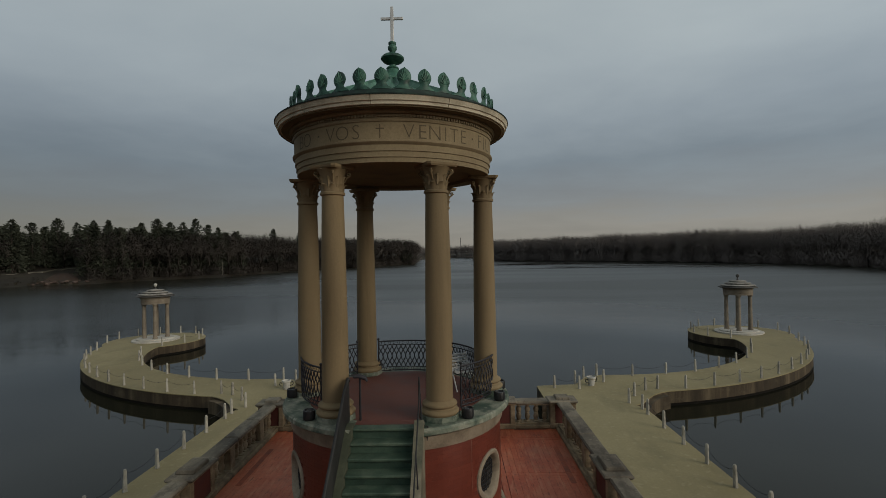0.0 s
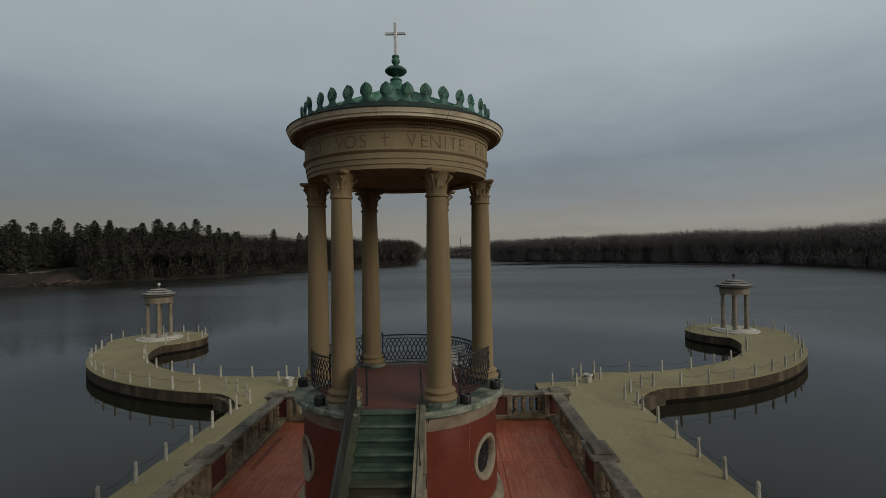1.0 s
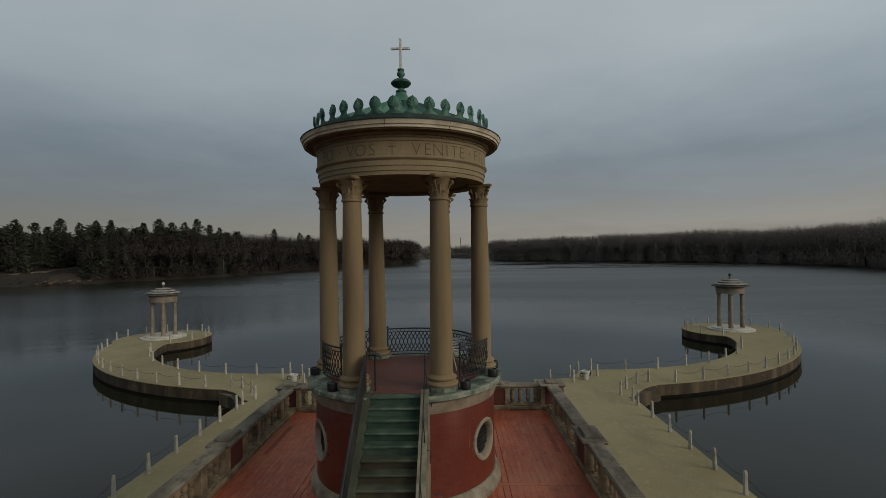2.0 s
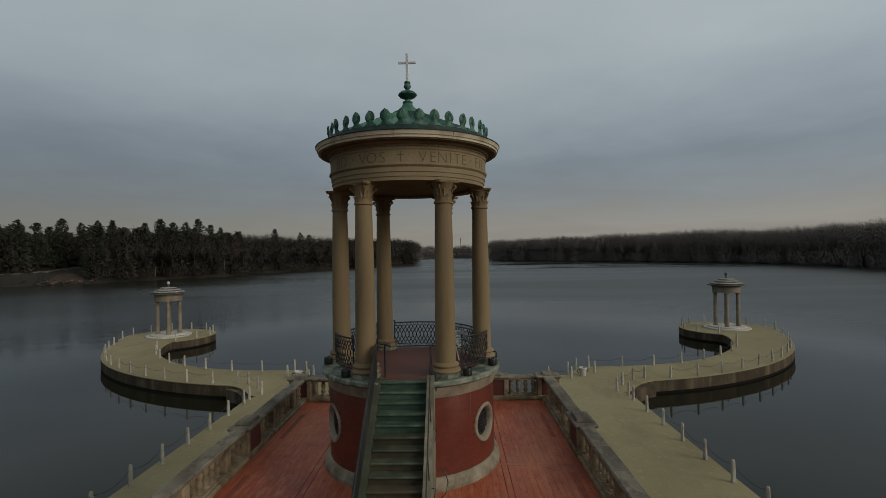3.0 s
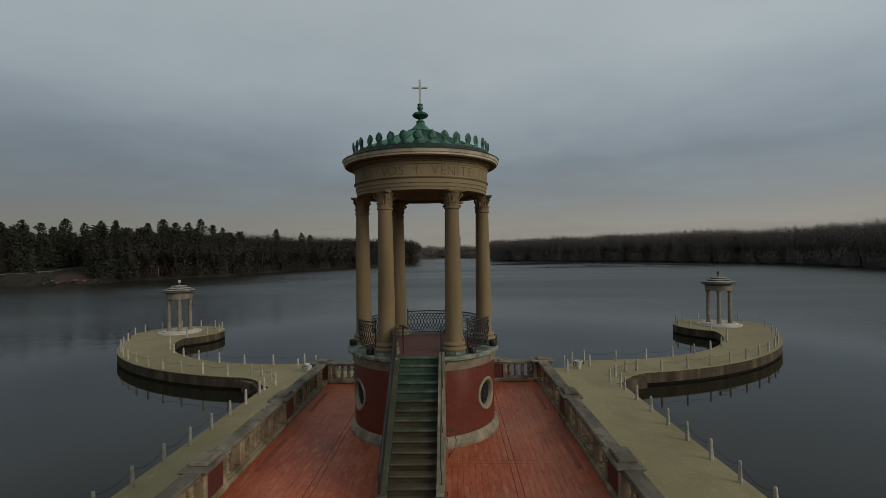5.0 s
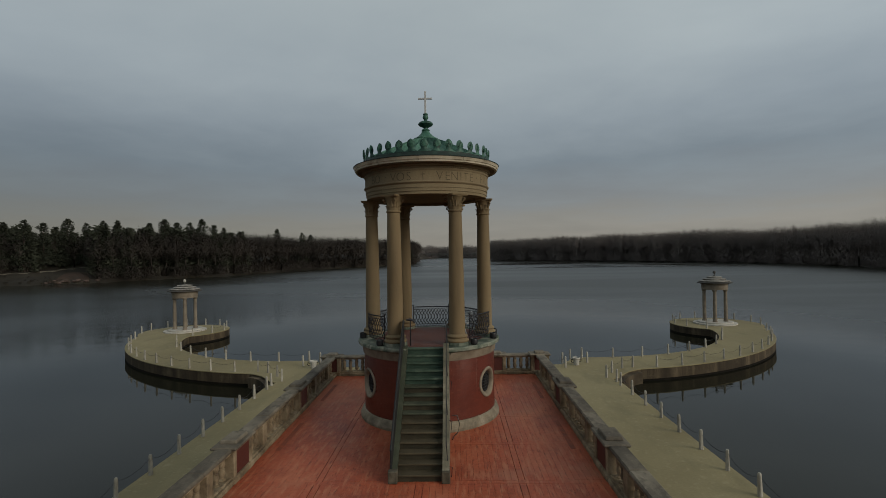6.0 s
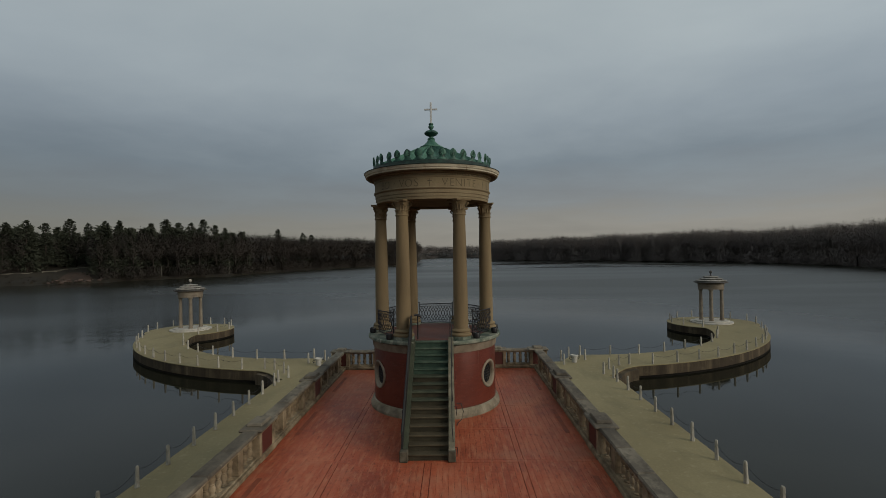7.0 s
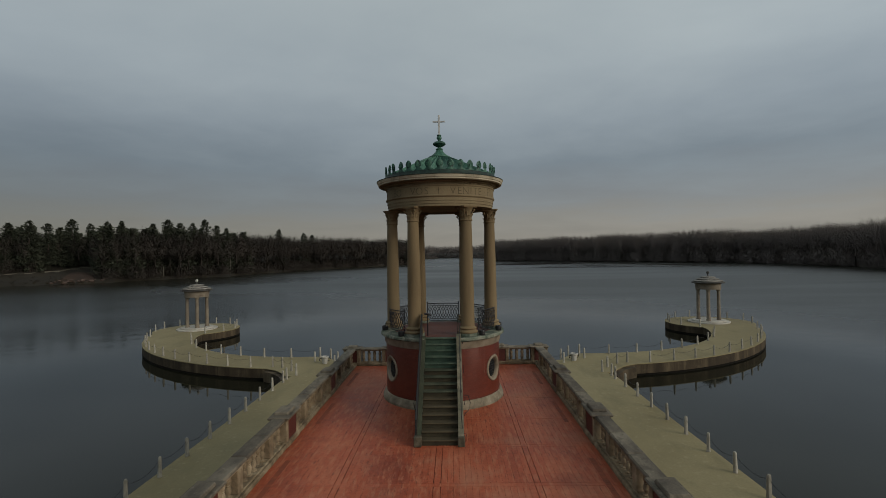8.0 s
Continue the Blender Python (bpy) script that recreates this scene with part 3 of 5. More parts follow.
for side in (1, -1):
    straight = [(OFF + side * 14.25, 22.02 - 2.555 * k) for k in range(18)]
    posts_along(straight)
    outer = [(OFF + side * x, y) for x, y in arc(ARC_OUT, R_OUT - 0.35, -77.2, -21.1, 11)]
    posts_along(outer, skip=(9,))
    rim = [(OFF + side * x, y) for x, y in arc(KIOSK, R_ROUND - 0.35, -20, 232, 9)]
    posts_along(rim)
    inner = [(OFF + side * x, y) for x, y in arc(ARC_IN, R_IN + 0.35, -24.9, -95.7, 8)]
    posts_along(inner)
    posts_along([(OFF + side * 12.5, 31.6), (OFF + side * 11.35, 29.9), (OFF + side * 11.3, 28.3), (OFF + side * 9.4, 28.6)])
    bollard(OFF + side * 13.8, 30.2)
    posts_along([(OFF + side * 14.3, 23.1), (OFF + side * 13.9, 24.5), (OFF + side * 14.9, 26.2), (OFF + side * 16.3, 27.7), (OFF + side * 17.4, 28.1)], skip=(0,))


def planter(side):
    p = thing("planter", "white concrete tub with two dark side handles on the quay", "planter", "tubs on the quay", (OFF + side * 12.5, 29.2, QUAY), 20)
    part("pot", lathe([(0.0, 0.0), (0.27, 0.0), (0.30, 0.08), (0.36, 0.66), (0.44, 0.72), (0.46, 0.80), (0.46, 0.88), (0.40, 0.90), (0.37, 0.80), (0.34, 0.70), (0.0, 0.70)], 28),
         M["white_pot"], p, smooth=35)
    part("soil", lathe([(0.0, 0.73), (0.36, 0.72)], 24), M["soil"], p)
    for s in (1, -1):
        bm = bmesh.new()
        tube(bm, [(s * 0.40, 0, 0.62), (s * 0.62, 0, 0.70), (s * 0.66, 0, 0.52), (s * 0.58, 0, 0.36), (s * 0.34, 0, 0.34)], [0.05, 0.06, 0.055, 0.045, 0.03], 7)
        part("handle", bm, M["iron"], p, "dark iron handle", smooth=50)
    p.scale = (0.82, 0.82, 0.82)


for side in (1, -1):
    planter(side)


# ---------------------------------------------------------------- kiosks on the pier heads
def kiosk(side):
    k = thing("kiosk", "small round stone kiosk with four columns and a stepped roof", "kiosk", "kiosks on the pier heads", (OFF + side * KIOSK[0], KIOSK[1], QUAY), 0)
    part("lower_step", lathe([(0, 0), (2.85, 0), (2.85, 0.15), (2.82, 0.17), (0, 0.17)], 64), M["pale_step"], k, "pale stone step", smooth=30)
    part("upper_step", lathe([(0, 0.17), (2.30, 0.17), (2.30, 0.32), (2.27, 0.34), (0, 0.34)], 64), M["pale_step"], k, "pale stone step", smooth=30)
    for i in range(4):
        c = around(1.34, -math.degrees(math.atan2(side * KIOSK[0], KIOSK[1])) + 8 * side + 90 * i)
        col = lathe([(0, 0.34), (0.32, 0.34), (0.32, 0.44), (0.29, 0.52), (0.255, 0.56), (0.25, 1.6), (0.235, 3.2), (0.215, 4.34), (0.26, 4.40), (0.30, 4.48), (0.32, 4.50), (0.32, 4.62), (0, 4.62)], 20, centre=(c.x, c.y))
        part("column", col, M["kiosk_stone"], k, smooth=35)
    part("entablature", lathe([(1.10, 4.62), (1.68, 4.62), (1.68, 4.86), (1.72, 4.88), (1.72, 5.30), (1.80, 5.36), (1.80, 5.46), (1.10, 5.46), (1.10, 4.62)], 56), M["kiosk_stone"], k, smooth=30)
    part("eave", lathe([(0, 5.46), (1.98, 5.46), (2.20, 5.50), (2.27, 5.53), (2.27, 5.60), (2.10, 5.64), (0, 5.68)], 56), M["kiosk_under"], k, "dark weathered eave slab", smooth=30)
    for i, (r, z) in enumerate(((2.02, 5.72), (1.52, 5.97), (1.02, 6.22))):
        # neck in dark stone: the shade of the gap is put into its colour
        part("ring_neck", lathe([(r - 0.16, z - 0.12), (r - 0.16, z)], 52), M["kiosk_under"], k, "recess between roof steps, its shade put into the colour")
        part("roof_ring", lathe([(r - 0.16, z - 0.01), (r - 0.02, z), (r, z + 0.02), (r, z + 0.09), (r - 0.05, z + 0.115), (r - 0.52 if r > 1.2 else 0.16, z + 0.19)], 52), M["kiosk_roof"], k, "grey stone roof step with a pale edge", smooth=30)
    part("finial", lathe([(0.0, 6.36), (0.17, 6.40), (0.09, 6.52), (0.06, 6.66), (0.09, 6.72)], 20), M["kiosk_under"], k, "dark stem", smooth=40)
    k.scale = (1.0, 1.0, 1.06)
    part("ball", lathe([(0.0, 6.70), (0.11, 6.73), (0.18, 6.82), (0.205, 6.92), (0.18, 7.02), (0.11, 7.11), (0.0, 7.14)], 20), M["pale_step"] if side < 0 else M["kiosk_under"], k, "pale stone ball" if side < 0 else "dark stone ball", smooth=60)
    return k


for side in (1, -1):
    kiosk(side)

# ---------------------------------------------------------------- boathouse under the terrace
bm = bmesh.new()
box(bm, -5.42, 5.25, -24.0, 5.75, -7.6, -0.25)
structure("wall_boathouse", bm, M["mortar"], "plain red boathouse wall below the terrace", "wall")
bm = bmesh.new()
box(bm, -5.46, 5.35, -24.1, 5.85, -0.25, -0.006, 0.03)
structure("floor", bm, M["joint"], "dark red bed under the terrace boards", "floor")
FLOOR = bpy.data.objects["floor"]

# ---------------------------------------------------------------- balustrade
X_BAL, TOP = 4.80, 0.92
BAYS = [0.10, -5.10, -10.30, -15.50, -20.70]
Y_END = 5.18


def baluster_mesh(height=0.56):
    h = height
    prof = [(0.0, 0.0), (0.085, 0.0), (0.085, 0.05 * h), (0.05, 0.08 * h), (0.045, 0.11 * h), (0.064, 0.20 * h), (0.074, 0.30 * h), (0.064, 0.40 * h), (0.05, 0.47 * h),
            (0.062, 0.50 * h), (0.05, 0.53 * h), (0.064, 0.60 * h), (0.074, 0.70 * h), (0.064, 0.80 * h), (0.045, 0.89 * h), (0.05, 0.92 * h), (0.085, 0.95 * h), (0.085, h), (0.0, h)]
    return finish(lathe(prof, 14), "baluster", M["balustrade"], 40)


BALUSTER = baluster_mesh()
BAL_Z = 0.18


def pedestal(x, y, turned=False, half=0.55):
    """A pier of the balustrade with a red panel, pale side strips and a heavy two-step cap."""
    p = thing("balustrade_pedestal", "weathered stone balustrade pier with a dark red panel and heavy cap", "pedestal", "piers of the terrace balustrade", (x, y, 0), 90 if turned else 0)
    strip_in = half - 0.16
    part("shaft", boxed(-0.215, 0.215, 0.02 - half, half - 0.02, 0.0, 0.80, bevel=0.008), M["red_panel"], p, "dark red panel")
    for s in (-1, 1):
        part("pilaster", boxed(-0.245, 0.245, min(s * strip_in, s * half), max(s * strip_in, s * half), 0.0, 0.80, bevel=0.015), M["balustrade"], p)
    part("base", boxed(-0.285, 0.285, -half - 0.02, half + 0.02, 0.0, 0.17, bevel=0.025), M["balustrade"], p)
    part("cap_fillet", boxed(-0.265, 0.265, -half - 0.01, half + 0.01, 0.775, 0.835, bevel=0.015), M["balustrade"], p, "pale moulding under the cap")
    part("cap", boxed(-0.33, 0.33, -half - 0.06, half + 0.06, 0.835, 0.915, bevel=0.028), M["rail_cap"], p, "dark lichened stone cap")
    bm = boxed(-0.225, 0.225, -half + 0.19, half - 0.19, 0.915, 1.005)
    for v in bm.verts:
        if v.co.z > 0.95:
            v.co.x *= 0.90
            v.co.y *= 0.93
    bmesh.ops.bevel(bm, geom=list(bm.edges), offset=0.018, segments=1, affect="EDGES", profile=0.5)
    part("cap_block", bm, M["rail_cap"], p, "dark lichened stone block")
    return p


def rail_run(x, y0, y1, turned=False):
    """The base course, posts, balusters and coping between two piers, along y (or along x when turned)."""
    L = y1 - y0
    mid = ((x, (y0 + y1) / 2, 0) if not turned else ((y0 + y1) / 2, x, 0))
    p = thing("balustrade", "weathered cream stone balustrade with turned balusters and lichened coping", "balustrade", "runs of the terrace balustrade", mid, -90 if turned else 0)
    h = L / 2
    part("base_course", boxed(-0.265, 0.265, -h, h, 0.0, BAL_Z - 0.05, bevel=0.025), M["balustrade"], p)
    part("base_fillet", boxed(-0.19, 0.19, -h, h, BAL_Z - 0.06, BAL_Z, bevel=0.02), M["balustrade"], p)
    n = 3 if L > 3 else 1
    for i in range(n):
        a, b = -h + i * L / n, -h + (i + 1) * L / n
        part("coping", boxed(-0.215, 0.215, a + 0.006, b - 0.006, 0.775, TOP - 0.035 + 0.006 * (i % 2), bevel=0.035), M["rail_cap"], p, "grey lichened coping stone")
    part("top_course", boxed(-0.17, 0.17, -h, h, BAL_Z + 0.56, 0.775), M["balustrade"], p)
    if L > 3:
        for m in (-1.0, 1.0):
            part("post", boxed(-0.18, 0.18, m - 0.14, m + 0.14, BAL_Z, BAL_Z + 0.56, bevel=0.015), M["balustrade"], p)
        short = h - 1.14
        spots = [s * (1.14 + short * (i + 0.5) / 3) for s in (-1, 1) for i in range(3)]
        spots += [-0.86 + 1.72 * (i + 0.5) / 6 for i in range(6)]
    else:
        c = max(3, int(L / 0.28))
        spots = [-h + L * (i + 0.5) / c for i in range(c)]
    for s in spots:
        b = part("baluster", BALUSTER, None, p)
        b.location = (0, s, BAL_Z)
        b.rotation_euler.z = s * 3.1
        b.scale = (1.22, 1.22, 1.0)
    return p


for side in (1, -1):
    for y in BAYS:
        pedestal(side * X_BAL, y)
    for a, b in zip(BAYS[1:], BAYS):
        rail_run(side * X_BAL, a + 0.55, b - 0.55)
    rail_run(side * X_BAL, BAYS[0] + 0.55, Y_END - 0.285)
    # far end: a corner pier, a short run and a second pier
    pedestal(side * X_BAL, Y_END, True, 0.42)
    pedestal(side * 2.62, Y_END, True, 0.62)
    rail_run(Y_END, min(side * 3.24, side * 4.38), max(side * 3.24, side * 4.38), True)
rail_run(Y_END, -2.0, 2.0, True)


# ---------------------------------------------------------------- rotunda
PLAT, R_COL = 2.64, 2.0
ROT = thing("rotunda", "round open belvedere of six stone columns on a red brick drum", "rotunda")

part("plinth", lathe([(2.28, 0.0), (2.445, 0.0), (2.445, 0.09), (2.42, 0.13), (2.39, 0.23), (2.33, 0.29), (2.28, 0.30)], 96), M["plinth_stone"], ROT, "stained cream stone plinth", smooth=30)
bm = lathe([(2.2955, 0.29 + 1.93 * k / 28) for k in range(29)], 192)
gone = [f for f in bm.faces if min((f.calc_center_median() - around(2.2935, a, 1.28)).length for a in (-60, 60)) < 0.43]
bmesh.ops.delete(bm, geom=gone, context="FACES")
part("drum", bm, M["mortar"], ROT, "dark red mortar bed")
part("band", lathe([(2.26, 2.20), (2.33, 2.20), (2.34, 2.22), (2.36, 2.39), (2.40, 2.46), (2.40, 2.49), (2.26, 2.49)], 96, 14.0, 332.0), M["ring_stone"], ROT, "cream stone band under the platform", smooth=30)
part("platform", lathe([(1.9, 2.46), (2.44, 2.48), (2.50, 2.52), (2.50, 2.60), (2.47, 2.635), (1.9, PLAT)], 96, 14.0, 332.0), M["stained_slab"], ROT, "stone rim stained green by copper", smooth=30)
part("platform_floor", lathe([(0.0, 2.52), (1.95, 2.52), (1.95, PLAT + 0.006), (0.0, PLAT + 0.012)], 72), M["platform_red"], ROT, "worn dull red floor")


part("landing", boxed(-0.56, 0.56, -2.10, -1.75, 2.42, PLAT + 0.004), M["platform_red"], ROT, "worn dull red floor at the stair head")


def ring_block(bm, r0, r1, a0, a1, z0, z1, steps=2):
    """A block bent to a circle."""
    vs = []
    for i in range(steps + 1):
        a = a0 + (a1 - a0) * i / steps
        vs.append([bm.verts.new(around(r, a, z)) for r, z in ((r0, z0), (r1, z0), (r1, z1), (r0, z1))])
    for p, q in zip(vs, vs[1:]):
        for k in range(4):
            bm.faces.new((p[k], q[k], q[(k + 1) % 4], p[(k + 1) % 4]))
    bm.faces.new(vs[0][::-1])
    bm.faces.new(vs[-1])
    return bm


def column(degrees):
    c = around(R_COL, degrees)
    col = new("column")
    col.parent = ROT
    col.matrix_basis = pose(c.x, c.y, PLAT, 0, 0, degrees)
    # base
    part("plinth_block", lathe([(0.0, 0.0), (0.39, 0.0), (0.39, 0.10), (0.0, 0.10)], 8, start=22.5), M["stained_slab"], col, "green-stained plinth block")
    part("base", lathe([(0.0, 0.10), (0.35, 0.10), (0.375, 0.135), (0.375, 0.16), (0.345, 0.195), (0.315, 0.205), (0.305, 0.235), (0.33, 0.255), (0.34, 0.28), (0.325, 0.31), (0.285, 0.325), (0.262, 0.36), (0.0, 0.36)], 36),
         M["limestone"], col, smooth=50)
    shaft = [(0.258, 0.36)]
    for i in range(1, 13):
        u = i / 12
        shaft.append((0.256 - 0.048 * u ** 1.8, 0.36 + 3.92 * u))
    shaft += [(0.235, 4.295), (0.24, 4.320), (0.235, 4.345), (0.21, 4.355)]
    part("shaft", lathe(shaft, 36), M["limestone"], col, smooth=40)
    # bell, two rows of leaves, corner volutes, abacus
    part("bell", lathe([(0.205, 4.350), (0.206, 4.470), (0.215, 4.600), (0.25, 4.710), (0.30, 4.775), (0.29, 4.785), (0.0, 4.785)], 28), M["limestone"], col, smooth=50)
    for row, (n, z0, z1, r0, r1, w) in enumerate(((8, 4.355, 4.500, 0.210, 0.256, 0.070), (8, 4.440, 4.640, 0.212, 0.262, 0.05))):
        for i in range(n):
            a = 360 * (i + 0.5 * row) / n
            bm = bmesh.new()
            rows = []
            for j, (u, out, ww) in enumerate(((0.0, 0.0, 0.8), (0.45, 0.10, 1.0), (0.8, 0.45, 0.9), (1.0, 1.0, 0.6), (0.93, 1.12, 0.35))):
                r = r0 + (r1 - r0) * out
                z = z0 + (z1 - z0) * u
                da = math.degrees(w * ww / r)
                rows.append([bm.verts.new(around(rr, a + s * da, z)) for s, rr in ((-1, r - 0.012), (0, r + 0.012), (1, r - 0.012))] + [bm.verts.new(around(r - 0.03, a, z))])
            for p, q in zip(rows, rows[1:]):
                for k0, k1 in ((0, 1), (1, 2), (2, 3), (3, 0)):
                    bm.faces.new((p[k0], p[k1], q[k1], q[k0]))
            bm.faces.new(rows[-1])
            part("leaf", bm, M["limestone"], col, smooth=60)
    for i in range(4):
        a = 45 + 90 * i
        bm = bmesh.new()
        pts = []
        for j in range(10):
            th = j / 9 * 2.2 * math.pi
            rr = 0.055 * (1 - j / 12)
            pts.append(around(0.325 + 0.8 * rr * math.cos(th) - 0.02, a, 4.710 - 0.02 + 0.8 * rr * math.sin(th)))
        tube(bm, [around(0.22, a, 4.540), around(0.26, a, 4.620)] + pts, [0.018, 0.020] + [0.022] * 10, 6)
        part("volute", bm, M["limestone"], col, smooth=60)
    bm = bmesh.new()
    outline = []
    for i in range(4):
        a = 45 + 90 * i
        outline += [around(0.425, a - 5), around(0.425, a + 5), around(0.315, a + 30), around(0.295, a + 45), around(0.315, a + 60)]
    low = [bm.verts.new((p.x * 0.94, p.y * 0.94, 4.782)) for p in outline]
    mid = [bm.verts.new((p.x, p.y, 4.810)) for p in outline]
    top = [bm.verts.new((p.x * 1.02, p.y * 1.02, 4.850)) for p in outline]
    n = len(outline)
    for p, q in ((low, mid), (mid, top)):
        for k in range(n):
            bm.faces.new((p[k], p[(k + 1) % n], q[(k + 1) % n], q[k]))
    bm.faces.new(low[::-1])
    bm.faces.new(top)
    part("abacus", bm, M["limestone"], col, "moulded stone abacus")


for a in (-150, -90, -30, 30, 90, 150):
    column(a)

Z_ARCH = PLAT + 4.85          # underside of the architrave
part("ceiling_slab", lathe([(0.0, 7.560), (1.80, 7.560), (1.80, 7.690), (0.0, 7.690)], 64), M["limestone"], ROT, "shaded stone ceiling")
part("architrave", lathe([(1.76, 7.580), (1.76, Z_ARCH), (2.13, Z_ARCH), (2.13, 7.580), (2.15, 7.585), (2.15, 7.690), (2.17, 7.695), (2.17, 7.810), (2.195, 7.830), (2.22, 7.860), (2.22, 7.890), (2.17, 7.905)], 120), M["frieze_stone"], ROT, "three-stepped stone architrave", smooth=25)
part("frieze", lathe([(2.185, 7.900), (2.185, 8.230)], 120), M["frieze_stone"], ROT, "plain stone frieze behind flat dark capitals")
part("bed_moulding", lathe([(2.17, 8.225), (2.20, 8.230), (2.215, 8.270), (2.215, 8.285), (2.196, 8.292), (2.196, 8.360), (2.25, 8.370), (2.28, 8.400), (2.28, 8.430)], 120), M["frieze_stone"], ROT, "stepped stone moulding", smooth=25)
for i in range(216):
    bm = ring_block(bmesh.new(), 2.18, 2.222, -0.52, 0.52, 8.308, 8.355, 1)
    if i == 0:
        DENTIL = finish(bm, "dentil", M["frieze_stone"])
    else:
        bm.free()
    d = part("dentil", DENTIL, None, ROT)
    d.rotation_euler.z = radians(360 / 216 * i)
part("soffit", lathe([(2.10, 8.430), (2.26, 8.430), (2.36, 8.440), (2.47, 8.455), (2.475, 8.425)], 120), M["soffit_shade_stone"], ROT, "underside of the cornice with its shade put into the colour", smooth=25)
for i in range(11):
    a = -2.5 + 360 / 11 * i
    bm = bmesh.new()
    prof = [(2.30, 8.455), (2.49, 8.450), (2.515, 8.455), (2.52, 8.510), (2.545, 8.520), (2.56, 8.575), (2.575, 8.610), (2.30, 8.635)]
    lathe(prof + [prof[0]], 12, a + 0.12, 360 / 11 - 0.24, bm)
    rims = [e for e in bm.edges if e.is_boundary]
    bmesh.ops.contextual_create(bm, geom=rims) if rims else None
    part("cornice_stone", bm, M["cornice_stone"], ROT, "pale cornice stone with a dark joint", smooth=25)
part("cornice_bed", lathe([(2.20, 8.433), (2.48, 8.485), (2.54, 8.555), (2.30, 8.625)], 120), M["letter_shade_mortar"], ROT, "dark mortar in the cornice joints")

# frieze letters: flat dark shapes with the shade of cut stone in their colour
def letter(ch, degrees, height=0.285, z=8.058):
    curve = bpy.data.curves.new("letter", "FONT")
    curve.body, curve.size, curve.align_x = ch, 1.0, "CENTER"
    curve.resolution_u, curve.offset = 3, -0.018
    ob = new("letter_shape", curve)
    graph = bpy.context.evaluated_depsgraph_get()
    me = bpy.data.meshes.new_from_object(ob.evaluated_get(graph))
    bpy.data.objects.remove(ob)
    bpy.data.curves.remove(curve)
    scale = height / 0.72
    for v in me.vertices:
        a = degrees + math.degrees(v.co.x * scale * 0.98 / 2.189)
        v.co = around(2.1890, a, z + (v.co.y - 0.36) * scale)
    me.materials.append(M["letter_shade_mortar"])
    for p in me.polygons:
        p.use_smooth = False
    part("letter", me, None, ROT, "roman capital with a cut's shade put into its colour")


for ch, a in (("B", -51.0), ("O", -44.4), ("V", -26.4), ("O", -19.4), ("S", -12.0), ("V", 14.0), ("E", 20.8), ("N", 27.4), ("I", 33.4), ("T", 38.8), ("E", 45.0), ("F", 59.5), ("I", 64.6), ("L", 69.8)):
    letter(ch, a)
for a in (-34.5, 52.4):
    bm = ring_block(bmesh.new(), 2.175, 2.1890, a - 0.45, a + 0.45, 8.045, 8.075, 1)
    part("stop", bm, M["letter_shade_mortar"], ROT, "dot with a cut's shade put into its colour")
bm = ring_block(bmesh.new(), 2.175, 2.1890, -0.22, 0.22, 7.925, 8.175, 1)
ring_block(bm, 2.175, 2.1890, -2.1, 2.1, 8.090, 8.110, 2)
part("shade_dark_cross", bm, M["letter_shade_mortar"], ROT, "cross with a cut's shade put into its colour")

# copper roof
part("gutter", lathe([(2.30, 8.615), (2.585, 8.610), (2.59, 8.630), (2.45, 8.655), (2.30, 8.690), (2.26, 8.755), (2.24, 8.815), (2.10, 8.825)], 120), M["gutter_copper"], ROT, "dark green copper gutter", smooth=30)
bm = bmesh.new()
rings = []
for i in range(136):
    a = 360 / 136 * i
    lift = (-0.015, 0.070, -0.015, -0.035)[i % 4]
    rings.append([bm.verts.new(around(r, a, z + lift * (1 if r > 0.5 else 0.4))) for r, z in ((2.22, 8.805), (1.9, 8.95), (1.5, 9.13), (1.1, 9.31), (0.7, 9.50), (0.40, 9.66))])
for i in range(136):
    p, q = rings[i], rings[(i + 1) % 136]
    for k in range(5):
        bm.faces.new((p[k], q[k], q[k + 1], p[k + 1]))
part("roof", bm, M["copper"], ROT, "green ribbed copper roof", smooth=20)


def antefix_mesh():
    bm = bmesh.new()
    out = []
    n = 22
    for i in range(n + 1):
        u = i / n
        # flared foot, waist, then an egg-shaped palm-leaf head
        z = 0.40 * u
        if u < 0.16:
            w = 0.200 - 0.085 * (u / 0.16) ** 1.4
        elif u < 0.30:
            w = 0.115 - 0.027 * math.sin(math.pi / 2 * (u - 0.16) / 0.14)
        elif u < 0.58:
            w = 0.088 + 0.046 * math.sin(math.pi / 2 * (u - 0.30) / 0.28)
        else:
            w = 0.134 * max(0.0, 1 - ((u - 0.58) / 0.42) ** 1.9) ** 0.62
        out.append((max(0.004, w), z))
    rows = []
    for w, z in out:
        t = 0.022 if z < 0.3 else 0.015
        rows.append([bm.verts.new((x, y, z)) for x, y in ((-w, 0.012), (-w * 0.55, -t), (0, -t - 0.008), (w * 0.55, -t), (w, 0.012), (0, 0.03))])
    for a, b in zip(rows, rows[1:]):
        for k in range(6):
            bm.faces.new((a[k], a[(k + 1) % 6], b[(k + 1) % 6], b[k]))
    bm.faces.new(rows[0][::-1])
    bm.faces.new(rows[-1])
    return finish(bm, "antefix", M["copper_dark"], 50)


